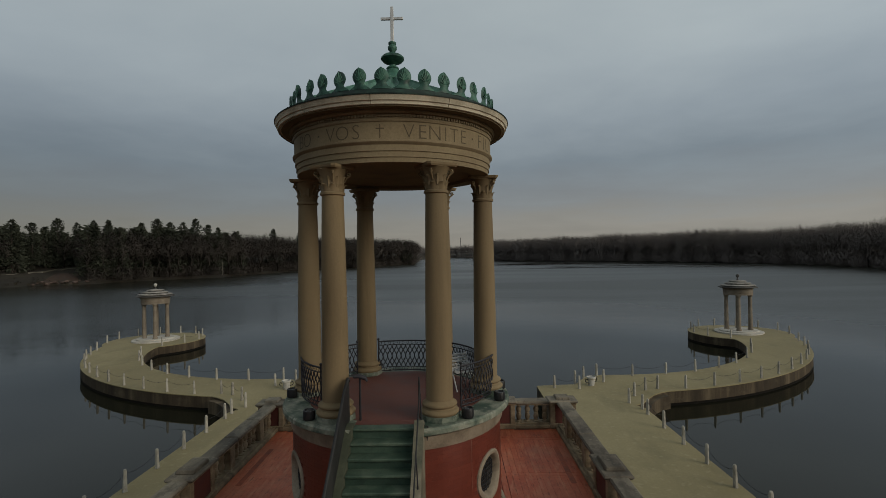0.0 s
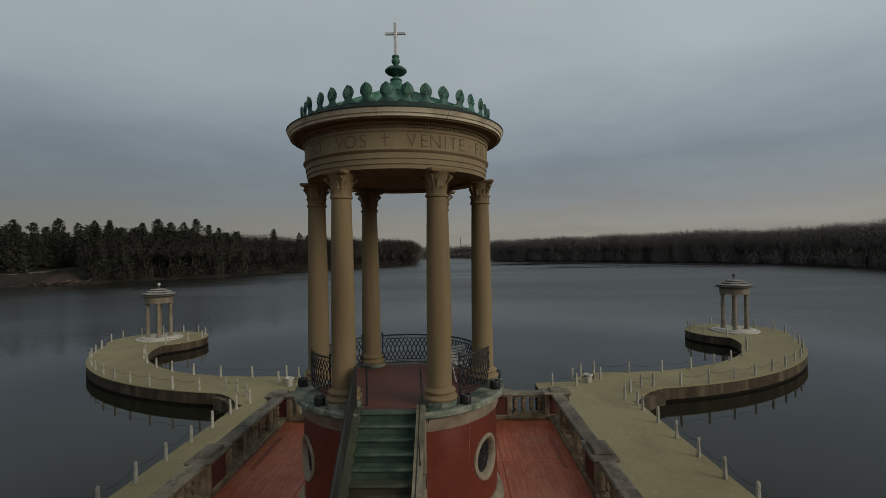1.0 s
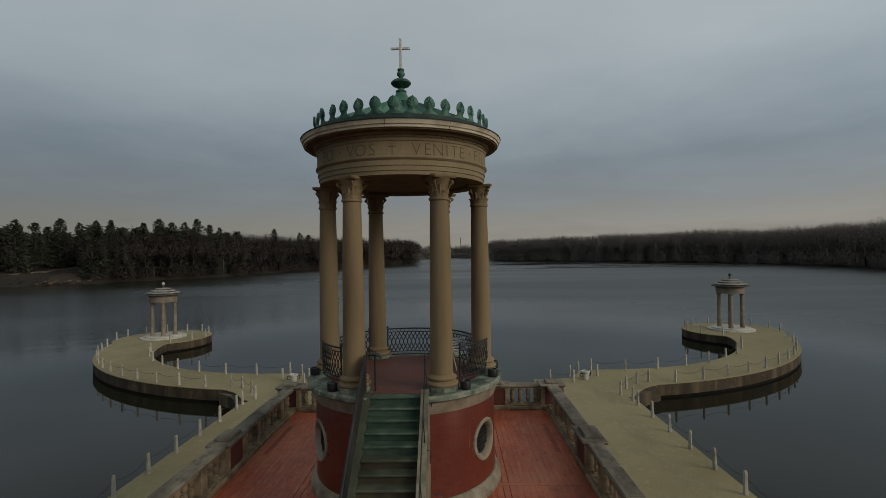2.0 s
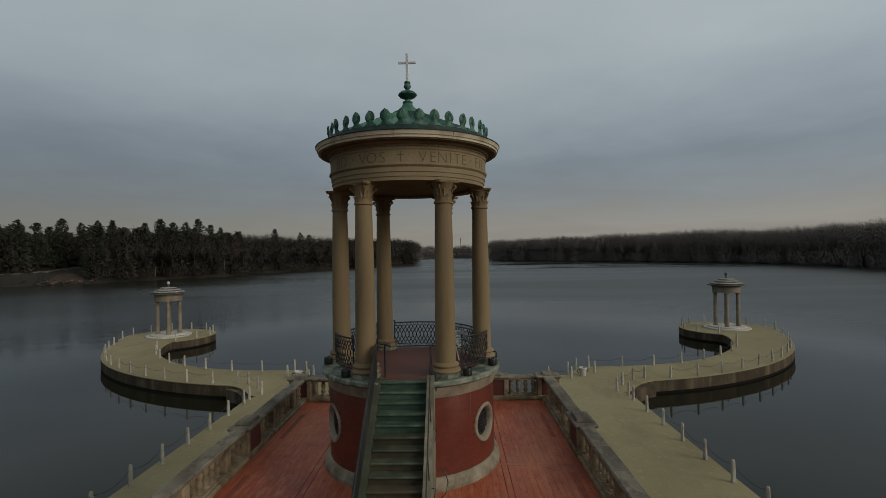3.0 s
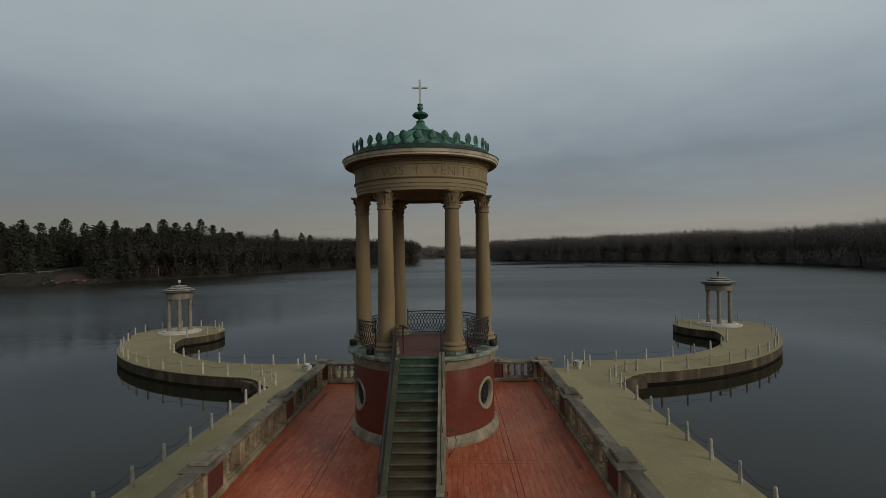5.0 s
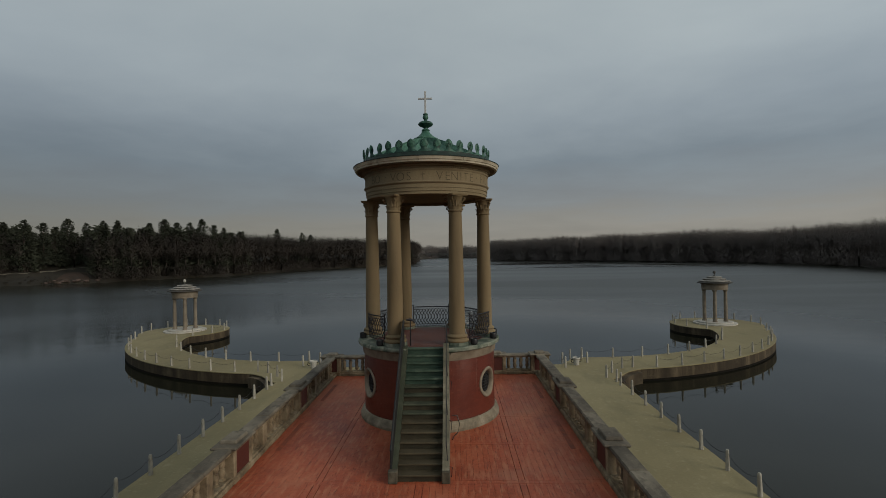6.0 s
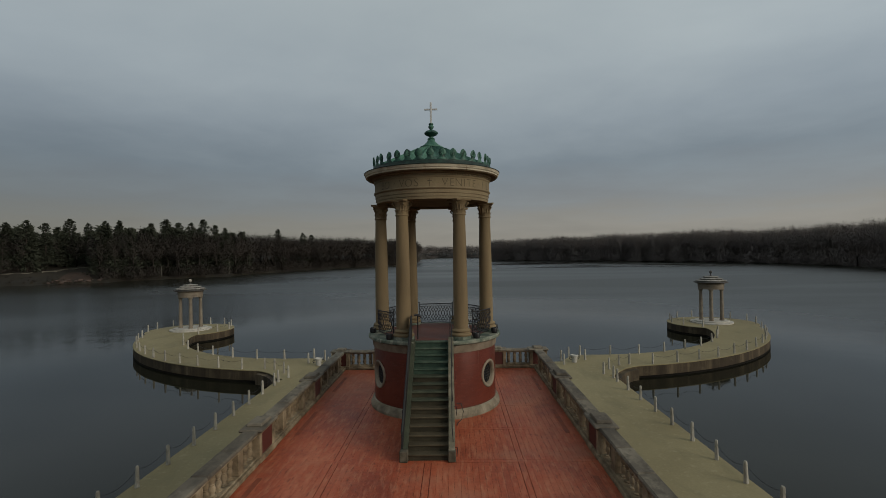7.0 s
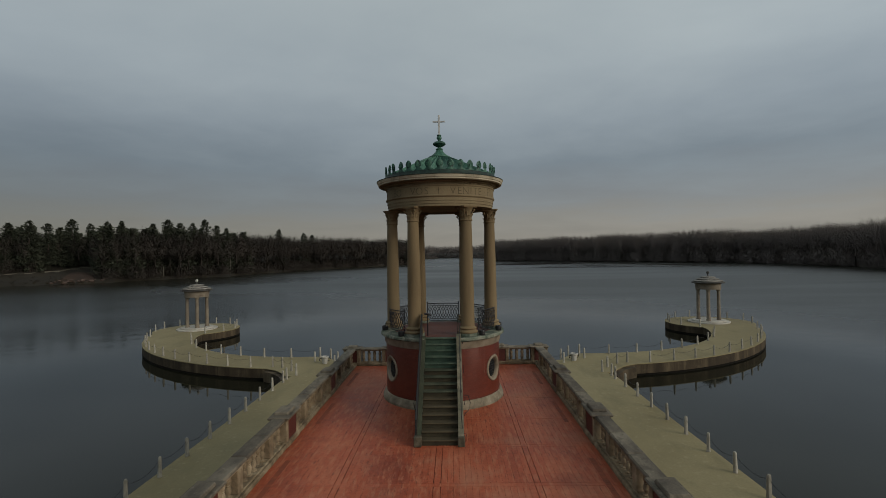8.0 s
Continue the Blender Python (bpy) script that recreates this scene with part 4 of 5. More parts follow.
def palm_ribs():
    """The raised ribs of the palm leaf, one mesh each."""
    ribs = []
    for k in range(-3, 4):
        a = radians(k * 24)
        p0 = Vector((0, -0.026, 0.15))
        p1 = p0 + Vector((math.sin(a) * 0.095, 0.0, math.cos(a) * (0.22 - 0.016 * abs(k))))
        ribs.append(finish(tube(bmesh.new(), [p0, p0.lerp(p1, 0.5) + Vector((0, -0.006, 0)), p1], [0.006, 0.013, 0.008], 5), "rib", M["copper"], 60))
    return ribs


ANTEFIX, RIBS = antefix_mesh(), palm_ribs()
for i in range(34):
    a = 1.2 + 360 / 34 * i
    p = part("antefix", ANTEFIX, None, ROT, "copper palm-leaf antefix")
    p.matrix_basis = pose(*around(2.21, a, 8.822), 0, 0, a) @ pose(0, 0, 0, 4 * math.sin(i * 3.3), 3 * math.sin(i * 1.9), 0)
    for rib in RIBS:
        part("rib", rib, None, p)

part("roof_collar", lathe([(0.42, 9.645), (0.44, 9.66), (0.44, 9.70), (0.38, 9.72), (0.27, 9.80), (0.17, 9.90), (0.13, 9.98), (0.15, 10.01), (0.13, 10.04), (0.085, 10.06)], 32), M["copper"], ROT, "flared copper collar", smooth=40)
part("finial", lathe([(0.08, 10.05), (0.075, 10.10), (0.13, 10.13), (0.22, 10.17), (0.268, 10.225), (0.262, 10.26), (0.20, 10.315), (0.10, 10.35), (0.055, 10.37), (0.06, 10.40), (0.10, 10.45), (0.105, 10.50), (0.075, 10.55), (0.09, 10.575), (0.09, 10.61), (0.0, 10.62)], 28),
     M["copper_dark"], ROT, "dark green copper bulb finial", smooth=45)
bm = boxed(-0.036, 0.036, -0.03, 0.03, 10.60, 11.43, bevel=0.006)
box(bm, -0.255, 0.255, -0.024, 0.024, 11.13, 11.19, 0.006)
part("cross", bm, M["cross_metal"], ROT, "pale weathered metal cross")

# oculus windows in the drum
for a in (-60, 60):
    w = new("oculus_window")
    w.parent = ROT
    w["label"] = "round stone-framed window with a dark grille"
    w.matrix_basis = pose(*around(2.26, a, 1.28), 0, 0, a)
    bm = bmesh.new()
    prof = [(0.345, -0.085), (0.365, 0.0), (0.40, 0.055), (0.43, 0.075), (0.475, 0.075), (0.495, 0.06), (0.505, 0.0)]
    n = 48
    rows = []
    for i in range(n):
        t = 2 * math.pi * i / n
        rows.append([bm.verts.new((r * math.cos(t), -d + (r * math.cos(t)) ** 2 / 4.6, r * math.sin(t))) for r, d in prof])
    for i in range(n):
        for k in range(len(prof) - 1):
            bm.faces.new((rows[i][k], rows[(i + 1) % n][k], rows[(i + 1) % n][k + 1], rows[i][k + 1]))
    part("frame", bm, M["ring_stone"], w, "grey-cream stone ring", smooth=35)
    bm = bmesh.new()
    hub = bm.verts.new((0, 0.07, 0))
    ring = [bm.verts.new((0.352 * math.cos(2 * math.pi * i / 32), 0.07 + (0.352 * math.cos(2 * math.pi * i / 32)) ** 2 / 4.6, 0.352 * math.sin(2 * math.pi * i / 32))) for i in range(32)]
    for i in range(32):
        bm.faces.new((hub, ring[i], ring[(i + 1) % 32]))
    part("pane", bm, M["glass_dark"], w, "dark glass")
    bm = bmesh.new()
    for k in range(-3, 4):
        c = k * 0.095
        h = math.sqrt(max(0.0, 0.345 ** 2 - c * c))
        tube(bm, [(c, 0.055 + c * c / 4.6, -h), (c, 0.055 + c * c / 4.6, h)], 0.007, 5)
        tube(bm, [(-h, 0.055 + h * h / 4.6, c), (-h / 2, 0.055 + h * h / 18.4, c), (0, 0.055, c), (h / 2, 0.055 + h * h / 18.4, c), (h, 0.055 + h * h / 4.6, c)], 0.007, 5)
    part("grille", bm, M["iron"], w, "thin iron grille")


# ---------------------------------------------------------------- railing round the platform
def railing(a0, a1, r=1.86, height=0.84, r1=0):
    """A curved wrought-iron panel with crossing bows between two columns."""
    rail = thing("iron_railing", "black wrought-iron railing panel with crossing bows between columns", "railing", "railings round the platform", (0, 0, PLAT))
    n = 12
    r1 = r1 or r

    def spot(a, z):
        return around(r + (r1 - r) * (a - a0) / (a1 - a0), a, z)

    def bar(z, rad=0.016):
        bm = bmesh.new()
        tube(bm, [spot(a0 + (a1 - a0) * i / n, z) for i in range(n + 1)], rad, 6)
        return bm
    for z, rad in ((height, 0.020), (height - 0.10, 0.011), (0.16, 0.011), (0.07, 0.014)):
        part("rail_bar", bar(z, rad), M["iron"], rail)
    for a in (a0, a1):
        bm = bmesh.new()
        tube(bm, [spot(a, 0.0), spot(a, height + 0.04)], 0.018, 6)
        bmesh.ops.create_uvsphere(bm, u_segments=8, v_segments=6, radius=0.032, matrix=Matrix.Translation(spot(a, height + 0.06)))
        part("end_post", bm, M["iron"], rail)
    count = max(5, int(round(abs(a1 - a0) * r * math.pi / 180 / 0.115)))
    pitch = (a1 - a0) / count
    for i in range(count):
        for s in (-1, 1):
            bm = bmesh.new()
            pts = []
            for j in range(9):
                u = j / 8
                bow = 0.5 * math.cos(2 * math.pi * u) * s
                pts.append(spot(a0 + pitch * (i + 0.5 + bow * 1.0), 0.16 + (height - 0.26) * u))
            tube(bm, pts, 0.013, 4)
            part("bow", bm, M["iron"], rail)
        for z in (height - 0.05, 0.115):
            bm = bmesh.new()
            tube(bm, [spot(a0 + pitch * (i + 0.5) + 0.9 * math.cos(t), z + 0.042 * math.sin(t)) for t in (0, 1.05, 2.1, 3.14, 4.2, 5.25, 6.28)], 0.007, 4, cap=False)
            part("ring", bm, M["iron"], rail)
    return rail


railing(49, 91, 1.88, 0.86, 2.20)
railing(-49, -91, 1.88, 0.86, 2.20)
railing(158, 202)
railing(98, 140)
railing(-140, -98)

# squat black floodlights on the rim
def floodlight(a, r=2.34):
    p = thing("floodlight", "squat black cylindrical floodlight on the platform rim", "lamp", "floodlights round the rim", tuple(around(r, a, PLAT)), a)
    part("housing", lathe([(0.0, 0.0), (0.10, 0.0), (0.115, 0.02), (0.118, 0.06), (0.118, 0.16), (0.112, 0.185), (0.095, 0.19), (0.09, 0.165)], 24), M["black_lamp"], p, smooth=35)
    part("lens", lathe([(0.0, 0.168), (0.092, 0.166)], 20), M["lamp_glass"], p, "grey glass lens")


for a in (-100, -83, -40, 41, 73, 95, 160, -160):
    floodlight(a)

# ---------------------------------------------------------------- staircase
STAIR = thing("staircase", "steep straight stone staircase with green copper stains near the top", "staircase")
RISERS, Y_FOOT, Y_HEAD = 15, -5.58, -2.30
RISE, RUN = PLAT / RISERS, (Y_HEAD - Y_FOOT) / (RISERS - 1)
for i in range(RISERS):
    z1 = RISE * (i + 1)
    y0 = Y_FOOT + RUN * i
    y1 = y0 + RUN + 0.05 if i < RISERS - 1 else -2.0
    green = i >= 10
    if i == RISERS - 1:
        y1 = y0 + 0.20
    bm = boxed(-0.56, 0.56, y0 - 0.03, y1, z1 - 0.05, z1, bevel=0.012)
    part("tread", bm, M["stair_green"] if green else M["stair_moss"] if i >= 6 else M["stair_stone"], STAIR, "stone tread stained copper green" if green else "mossy olive stone tread" if i >= 6 else "worn grey-brown stone tread")
    # upright faces take the darker colours, their shade painted in
    bm = boxed(-0.56, 0.56, y0 + 0.012, y0 + RUN + 0.05, z1 - RISE, z1 - 0.05)
    part("riser", bm, M["riser_green_shaded"] if green else M["riser_stone_shaded"], STAIR, "riser darkened in colour for light from above")
SLOPE = RISE / RUN
for s in (-1, 1):
    x0, x1 = (s * 0.56, s * 0.73) if s > 0 else (s * 0.75, s * 0.56)
    bm = bmesh.new()
    lift = 0.15 if s > 0 else 0.03
    side_pts = [(Y_FOOT - 0.10, 0.0), (Y_FOOT - 0.10, 0.12 + lift), (Y_HEAD - 0.02, lift + RISE + SLOPE * (Y_HEAD - Y_FOOT)), (Y_HEAD + 0.15, PLAT + 0.05), (Y_HEAD + 0.15, 0.0)]
    a = [bm.verts.new((x0, y, z)) for y, z in side_pts]
    b = [bm.verts.new((x1, y, z)) for y, z in side_pts]
    for k in range(5):
        bm.faces.new((a[k], a[(k + 1) % 5], b[(k + 1) % 5], b[k]))
    bm.faces.new(a[::-1])
    bm.faces.new(b)
    part("stringer", bm, M["stringer"] if s > 0 else M["stair_moss"], STAIR, "weathered cream stone side wall" if s > 0 else "mossy green-stained stone side wall")
    part("newel", boxed(x0 - 0.02, x1 + 0.02, Y_FOOT - 0.14, Y_FOOT + 0.08, 0.0, 0.30, bevel=0.02), M["newel_stone"], STAIR, "short stone newel block")


def slope_z(y, up):
    return SLOPE * (y - Y_FOOT) + RISE + up


# solid dark sheet guarding one side
GUARD = thing("stair_guard", "solid dark grey metal sheet guarding the staircase side", "railing", "", (0, 0, 0))
bm = bmesh.new()
pts = [(Y_FOOT + 0.05, 0.12), (Y_FOOT + 0.05, 0.72), (Y_HEAD + 0.05, slope_z(Y_HEAD + 0.05, 0.62)), (Y_HEAD + 0.30, PLAT + 0.80), (Y_HEAD + 0.36, PLAT + 0.74), (Y_HEAD + 0.36, PLAT + 0.02), (Y_HEAD + 0.05, slope_z(Y_HEAD, 0.02))]
a = [bm.verts.new((-0.73, y, z)) for y, z in pts]
b = [bm.verts.new((-0.69, y, z)) for y, z in pts]
for k in range(len(pts)):
    bm.faces.new((a[k], a[(k + 1) % len(pts)], b[(k + 1) % len(pts)], b[k]))
bm.faces.new(a[::-1])
bm.faces.new(b)
part("sheet", bm, M["dark_sheet"], GUARD)
bm = bmesh.new()
tube(bm, [(-0.71, Y_FOOT + 0.05, 0.74), (-0.71, Y_HEAD + 0.05, slope_z(Y_HEAD + 0.05, 0.64)), (-0.71, Y_HEAD + 0.32, PLAT + 0.82), (-0.71, Y_HEAD + 0.40, PLAT + 0.76)], 0.03, 8)
part("handrail", bm, M["dark_sheet"], GUARD, "rounded dark handrail", smooth=60)
bm = bmesh.new()
tube(bm, [(-0.50, Y_HEAD + 0.42, PLAT), (-0.50, Y_HEAD + 0.42, PLAT + 0.82)], 0.022, 7)
tube(bm, [(-0.62, Y_HEAD + 0.36, PLAT + 0.84), (-0.50, Y_HEAD + 0.40, PLAT + 0.84), (-0.40, Y_HEAD + 0.42, PLAT + 0.80), (-0.36, Y_HEAD + 0.42, PLAT + 0.74)], [0.03, 0.045, 0.04, 0.02], 7)
part("end_post", bm, M["iron"], GUARD, "black iron end post", smooth=60)

# thin bar rail on the other side
RAIL = thing("stair_handrail", "thin grey metal handrail on slender uprights beside the stairs", "railing", "", (0, 0, 0))
bm = bmesh.new()
tube(bm, [(0.66, Y_FOOT - 0.05, 0.88), (0.66, Y_HEAD + 0.05, slope_z(Y_HEAD + 0.05, 0.70)), (0.62, Y_HEAD + 0.38, PLAT + 0.82), (0.60, Y_HEAD + 0.42, PLAT + 0.05)], 0.012, 7)
part("handrail", bm, M["dark_sheet"], RAIL, smooth=60)
for k in range(4):
    y = Y_FOOT + 0.15 + k * 1.05
    bm = bmesh.new()
    tube(bm, [(0.69, y, slope_z(y, 0.0)), (0.66, y, slope_z(y, 0.70))], 0.012, 6)
    tube(bm, [(0.78, y, slope_z(y, -0.25)), (0.80, y, slope_z(y, 0.0)), (0.69, y, slope_z(y, 0.02))], 0.010, 6)
    part("upright", bm, M["iron"], RAIL)

# loose cables at the foot of the drum
for s in (-1, 1):
    bm = bmesh.new()
    tube(bm, [(s * 0.80, -2.55, 0.62), (s * 0.95, -2.50, 0.60), (s * 1.02, -2.52, 0.34), (s * 0.96, -2.58, 0.10), (s * 0.84, -2.66, 0.015), (s * 0.80, -2.9, 0.012)], 0.014, 6)
    tagged(new("cable", finish(bm, "cable", M["black_lamp"], 60)), "black cable hanging from the stair side to the floor", "cable", "cables by the stairs")


# ---------------------------------------------------------------- folding chair on the platform
def folding_chair():
    c = thing("folding_chair", "pale folded slatted chair leaning inside the railing", "chair", "", (1.42, 0.25, PLAT + 0.012), 25)
    for s in (-1, 1):
        bm = bmesh.new()
        tube(bm, [(s * 0.22, -0.30, 0.0), (s * 0.22, 0.16, 0.78)], 0.016, 6)
        part("leg", bm, M["chair_white"], c)
        bm = bmesh.new()
        tube(bm, [(s * 0.20, 0.26, 0.0), (s * 0.20, -0.18, 0.52)], 0.016, 6)
        part("leg", bm, M["chair_white"], c)
    for k in range(5):
        u = 0.62 + 0.085 * k
        part("back_slat", boxed(-0.22, 0.22, -0.30 + 0.46 * u - 0.012, -0.30 + 0.46 * u + 0.012, 0.78 * u - 0.022, 0.78 * u + 0.022), M["chair_white"], c)
    for k in range(6):
        part("seat_slat", boxed(-0.21, 0.21, -0.24 + 0.075 * k, -0.19 + 0.075 * k, 0.40, 0.42), M["chair_white"], c)


folding_chair()


# ---------------------------------------------------------------- woods
rng = np.random.default_rng(7)


def blade(p, d, length, width, bend):
    """Two crossed slim triangles along d, for a twig or a tuft of needles."""
    d = d / (np.linalg.norm(d) + 1e-9)
    s = np.cross(d, rng.normal(size=3))
    s /= np.linalg.norm(s) + 1e-9
    tip = p + d * length + np.array([0, 0, bend])
    mid = p + d * length * 0.5 + np.array([0, 0, bend * 0.2])
    return [p - s * width * 0.3, p + s * width * 0.3, mid + s * width, tip, mid - s * width], [(0, 1, 2, 4), (4, 2, 3)]


def sliver(p, d, length, width):
    """One slim triangle, for the finest twigs."""
    d = d / (np.linalg.norm(d) + 1e-9)
    s = np.cross(d, rng.normal(size=3))
    s /= np.linalg.norm(s) + 1e-9
    return [p - s * width, p + s * width, p + d * length], [(0, 1, 2)]


def grow(parts):
    vs, fs, k = [], [], 0
    for v, f in parts:
        vs += v
        fs += [tuple(i + k for i in q) for q in f]
        k += len(v)
    return np.array(vs), fs


def facing_out(data, middle):
    """Turns every face away from the crown's middle and gives the points soft normals that follow the crown's shape."""
    v, f = data
    n = v - np.array([0, 0, middle])
    n[:, 2] = n[:, 2] * 0.7 + 0.12
    n /= np.linalg.norm(n, axis=1)[:, None] + 1e-9
    turned = []
    for q in f:
        g = np.cross(v[q[1]] - v[q[0]], v[q[2]] - v[q[0]])
        turned.append(q if np.dot(g, n[q[0]]) >= 0 else q[::-1])
    return v, turned, n


def stem(p, q, r0, r1, sides=5):
    p, q = np.array(p, float), np.array(q, float)
    d = (q - p) / (np.linalg.norm(q - p) + 1e-9)
    a = np.cross(d, [0.3, 0.9, 0.2])
    a /= np.linalg.norm(a)
    b = np.cross(d, a)
    vs = [p + r0 * (math.cos(t) * a + math.sin(t) * b) for t in np.arange(sides) * 2 * math.pi / sides]
    vs += [q + r1 * (math.cos(t) * a + math.sin(t) * b) for t in np.arange(sides) * 2 * math.pi / sides]
    return vs, [(i, (i + 1) % sides, sides + (i + 1) % sides, sides + i) for i in range(sides)]


def conifer(kind, tiers=1.0, tufts=10, size=1.0):
    """Trunk and crown, 1 m tall in all: 'spruce' narrow and even, 'pine' broad with ragged tiers, 'cedar' a dense cone."""
    trunk = grow([stem((0, 0, 0), (0.004, 0.002, 0.5), 0.014, 0.010), stem((0.004, 0.002, 0.5), (0, 0, 0.97), 0.010, 0.002)])
    bits = []
    levels = int({"spruce": 30, "pine": 24, "cedar": 26}[kind] * tiers)
    for i in range(levels):
        u = i / (levels - 1)
        z = {"spruce": 0.08, "pine": 0.14, "cedar": 0.05}[kind] + u * {"spruce": 0.91, "pine": 0.84, "cedar": 0.92}[kind]
        if kind == "spruce":
            reach = 0.15 * (1 - u) ** 0.9 + 0.006
        elif kind == "cedar":
            reach = 0.19 * (1 - u ** 1.5) ** 0.9 + 0.008
        else:
            reach = 0.21 * (1 - u) ** 0.6 * (0.55 + 0.70 * rng.random()) + 0.012
        n = 8 if kind != "pine" else 7
        for k in range(n):
            if rng.random() < (0.25 if kind == "pine" else 0.08):
                continue
            a = 2 * math.pi * (k + rng.random() * 0.8) / n + i * 1.3
            L = reach * (0.7 + 0.5 * rng.random())
            lift = {"spruce": -0.28, "pine": 0.12, "cedar": 0.30}[kind]
            d = np.array([math.cos(a), math.sin(a), lift])
            p0 = np.array([0, 0, z])
            bits.append(stem(p0, p0 + d * L, 0.003, 0.0008, 3))
            for j in range(tufts):
                w = 0.18 + 0.82 * (j + rng.random() * 0.8) / tufts
                q = p0 + d * L * w + rng.normal(size=3) * 0.007
                bits.append(blade(q, d * 0.8 + rng.normal(size=3) * 0.5 + np.array([0, 0, 0.15]), size * (0.028 + 0.026 * rng.random()), size * (0.0055 + 0.005 * rng.random()), -0.003))
    return facing_out(trunk, 0.5), facing_out(grow(bits), 0.40)


def bare_tree(spread=0.30):
    """A leafless broadleaf tree, 1 m tall: trunk, forking limbs and a round crown of fine twigs."""
    wood = [stem((0, 0, 0), (0.01, 0, 0.45), 0.012, 0.008)]
    twigs = []
    for i in range(22):
        a, u = 2.4 * i + rng.random(), -0.30 + 1.27 * (i + rng.random()) / 22
        w = math.sqrt(max(0.0, 1 - u * u))
        p0 = np.array([0.008, 0, 0.12 + 0.30 * rng.random()])
        p1 = np.array([spread * w * math.cos(a), spread * w * math.sin(a), 0.62 + 0.33 * u]) * rng.uniform(0.93, 1.0)
        if i % 2 == 0:
            wood.append(stem(p0, p0 + (p1 - p0) * 0.9, 0.0045, 0.0012, 3))
        out = np.array([w * math.cos(a), w * math.sin(a), u + 0.35])
        for _ in range(96):
            q = p0 + (p1 - p0) * rng.uniform(0.10, 1.0) ** 0.45 + rng.normal(size=3) * 0.029
            twigs.append(sliver(q, out * 0.6 + rng.normal(size=3) * 0.7, rng.uniform(0.018, 0.036), rng.uniform(0.0032, 0.0054)))
    return facing_out(grow(wood), 0.45), facing_out(grow(twigs), 0.45)


def bush():
    bits = []
    for _ in range(400):
        a, b = rng.uniform(0, 2 * math.pi), rng.uniform(0.0, 1.0)
        d = np.array([math.cos(a), math.sin(a), 0.3 + b * 1.8])
        r = rng.uniform(0.0, 0.5)
        bits.append(sliver(np.array([r * math.cos(a * 3), r * math.sin(a * 3), rng.uniform(0, 0.6)]), d, rng.uniform(0.09, 0.25), rng.uniform(0.0045, 0.0095)))
    return facing_out(grow(bits), 0.1)


PINES = [conifer(k, 1.15, 13, 0.86) for k in ("pine", "pine", "pine", "spruce", "spruce", "cedar")]
BARES = [bare_tree(s) for s in (0.28, 0.32, 0.25, 0.30)]
BUSHES = [bush() for _ in range(3)]


def tree_mesh(data, name, material):
    return mesh_from(name, [tuple(v) for v in data[0]], data[1], material)


PINE_MESHES = [(tree_mesh(t, "trunk", M["bark"]), tree_mesh(c, "crown", M["needles"])) for t, c in PINES]


def on_shore(a, d):
    r = shore_radius(a) + d
    return r * math.sin(radians(a)), r * math.cos(radians(a)), land_height(a, d)


def pine_tree(a, d, tall, kind, wide=1.0):
    """tall: the level of the tip above the lake, in metres."""
    x, y, z = on_shore(a, d)
    tall = tall + WATER + 0.6 - z
    words = ("tall dark ragged pine above the shore woods", "tall dark ragged pine above the shore woods", "tall dark ragged pine above the shore woods",
             "narrow dark spruce standing in the shore woods", "narrow dark spruce standing in the shore woods", "dense dark cone-shaped evergreen on the shore")[kind]
    t = thing("pine_tree" if kind < 3 else "spruce_tree" if kind < 5 else "cedar_tree", words, "tree", "evergreens on the shore", (x, y, z - 0.3), (a * 71 + d * 13) % 360)
    t.scale = (tall * wide, tall * wide, tall)
    part("trunk", PINE_MESHES[kind][0], None, t, "grey-brown bark")
    part("crown", PINE_MESHES[kind][1], None, t, "dark green needles")


def forest(name, label, spots, templates, materials, soft=True):
    """Many alike trees joined into one object; spots: (x, y, z, height, turn, template)."""
    vs, fs, ns, mats, k = [], [], [], [], 0
    for x, y, z, h, turn, i in spots:
        c, s = math.cos(turn), math.sin(turn)
        for m, (v, f, n) in enumerate(templates[i]):
            w = v * h
            vs.append(np.c_[x + w[:, 0] * c - w[:, 1] * s, y + w[:, 0] * s + w[:, 1] * c, z + w[:, 2]])
            ns.append(np.c_[n[:, 0] * c - n[:, 1] * s, n[:, 0] * s + n[:, 1] * c, n[:, 2]])
            fs += [tuple(j + k for j in q) for q in f]
            mats += [m] * len(f)
            k += len(v)
    me = bpy.data.meshes.new(name)
    me.from_pydata(np.concatenate(vs).tolist(), [], fs)
    for m in materials:
        me.materials.append(m)
    me.polygons.foreach_set("material_index", mats)
    me.polygons.foreach_set("use_smooth", [soft] * len(mats))
    me.update()
    if soft:
        me.normals_split_custom_set_from_vertices(np.concatenate(ns).tolist())
    tagged(new(name, me), label, "woods", kind="stuff")


def belt(a0, a1, rows, spacing, h0, h1, top=None):
    """Spots in rows behind the waterline. h0, h1: heights; or, with top, crowns reach that level (low, high) above the terrace."""
    out = []
    for d in rows:
        a = a0 + rng.uniform(0, 0.4)
        while a < a1:
            x, y, z = on_shore(a, d + rng.uniform(-2.5, 2.5))
            h = rng.uniform(h0, h1)
            if top:
                swell = 1.6 * noise.noise(Vector((a * 0.35, 0, 5))) + 1.0 * noise.noise(Vector((a * 1.7, d * 0.1, 2)))
                h = max(h0, min(h1, rng.uniform(*top) + swell - z))
            out.append((x, y, z - 0.2, h, rng.uniform(0, 6.28), int(rng.integers(4))))
            a += math.degrees(spacing * rng.uniform(0.6, 1.4) / max(60.0, math.hypot(x, y)))
    return out


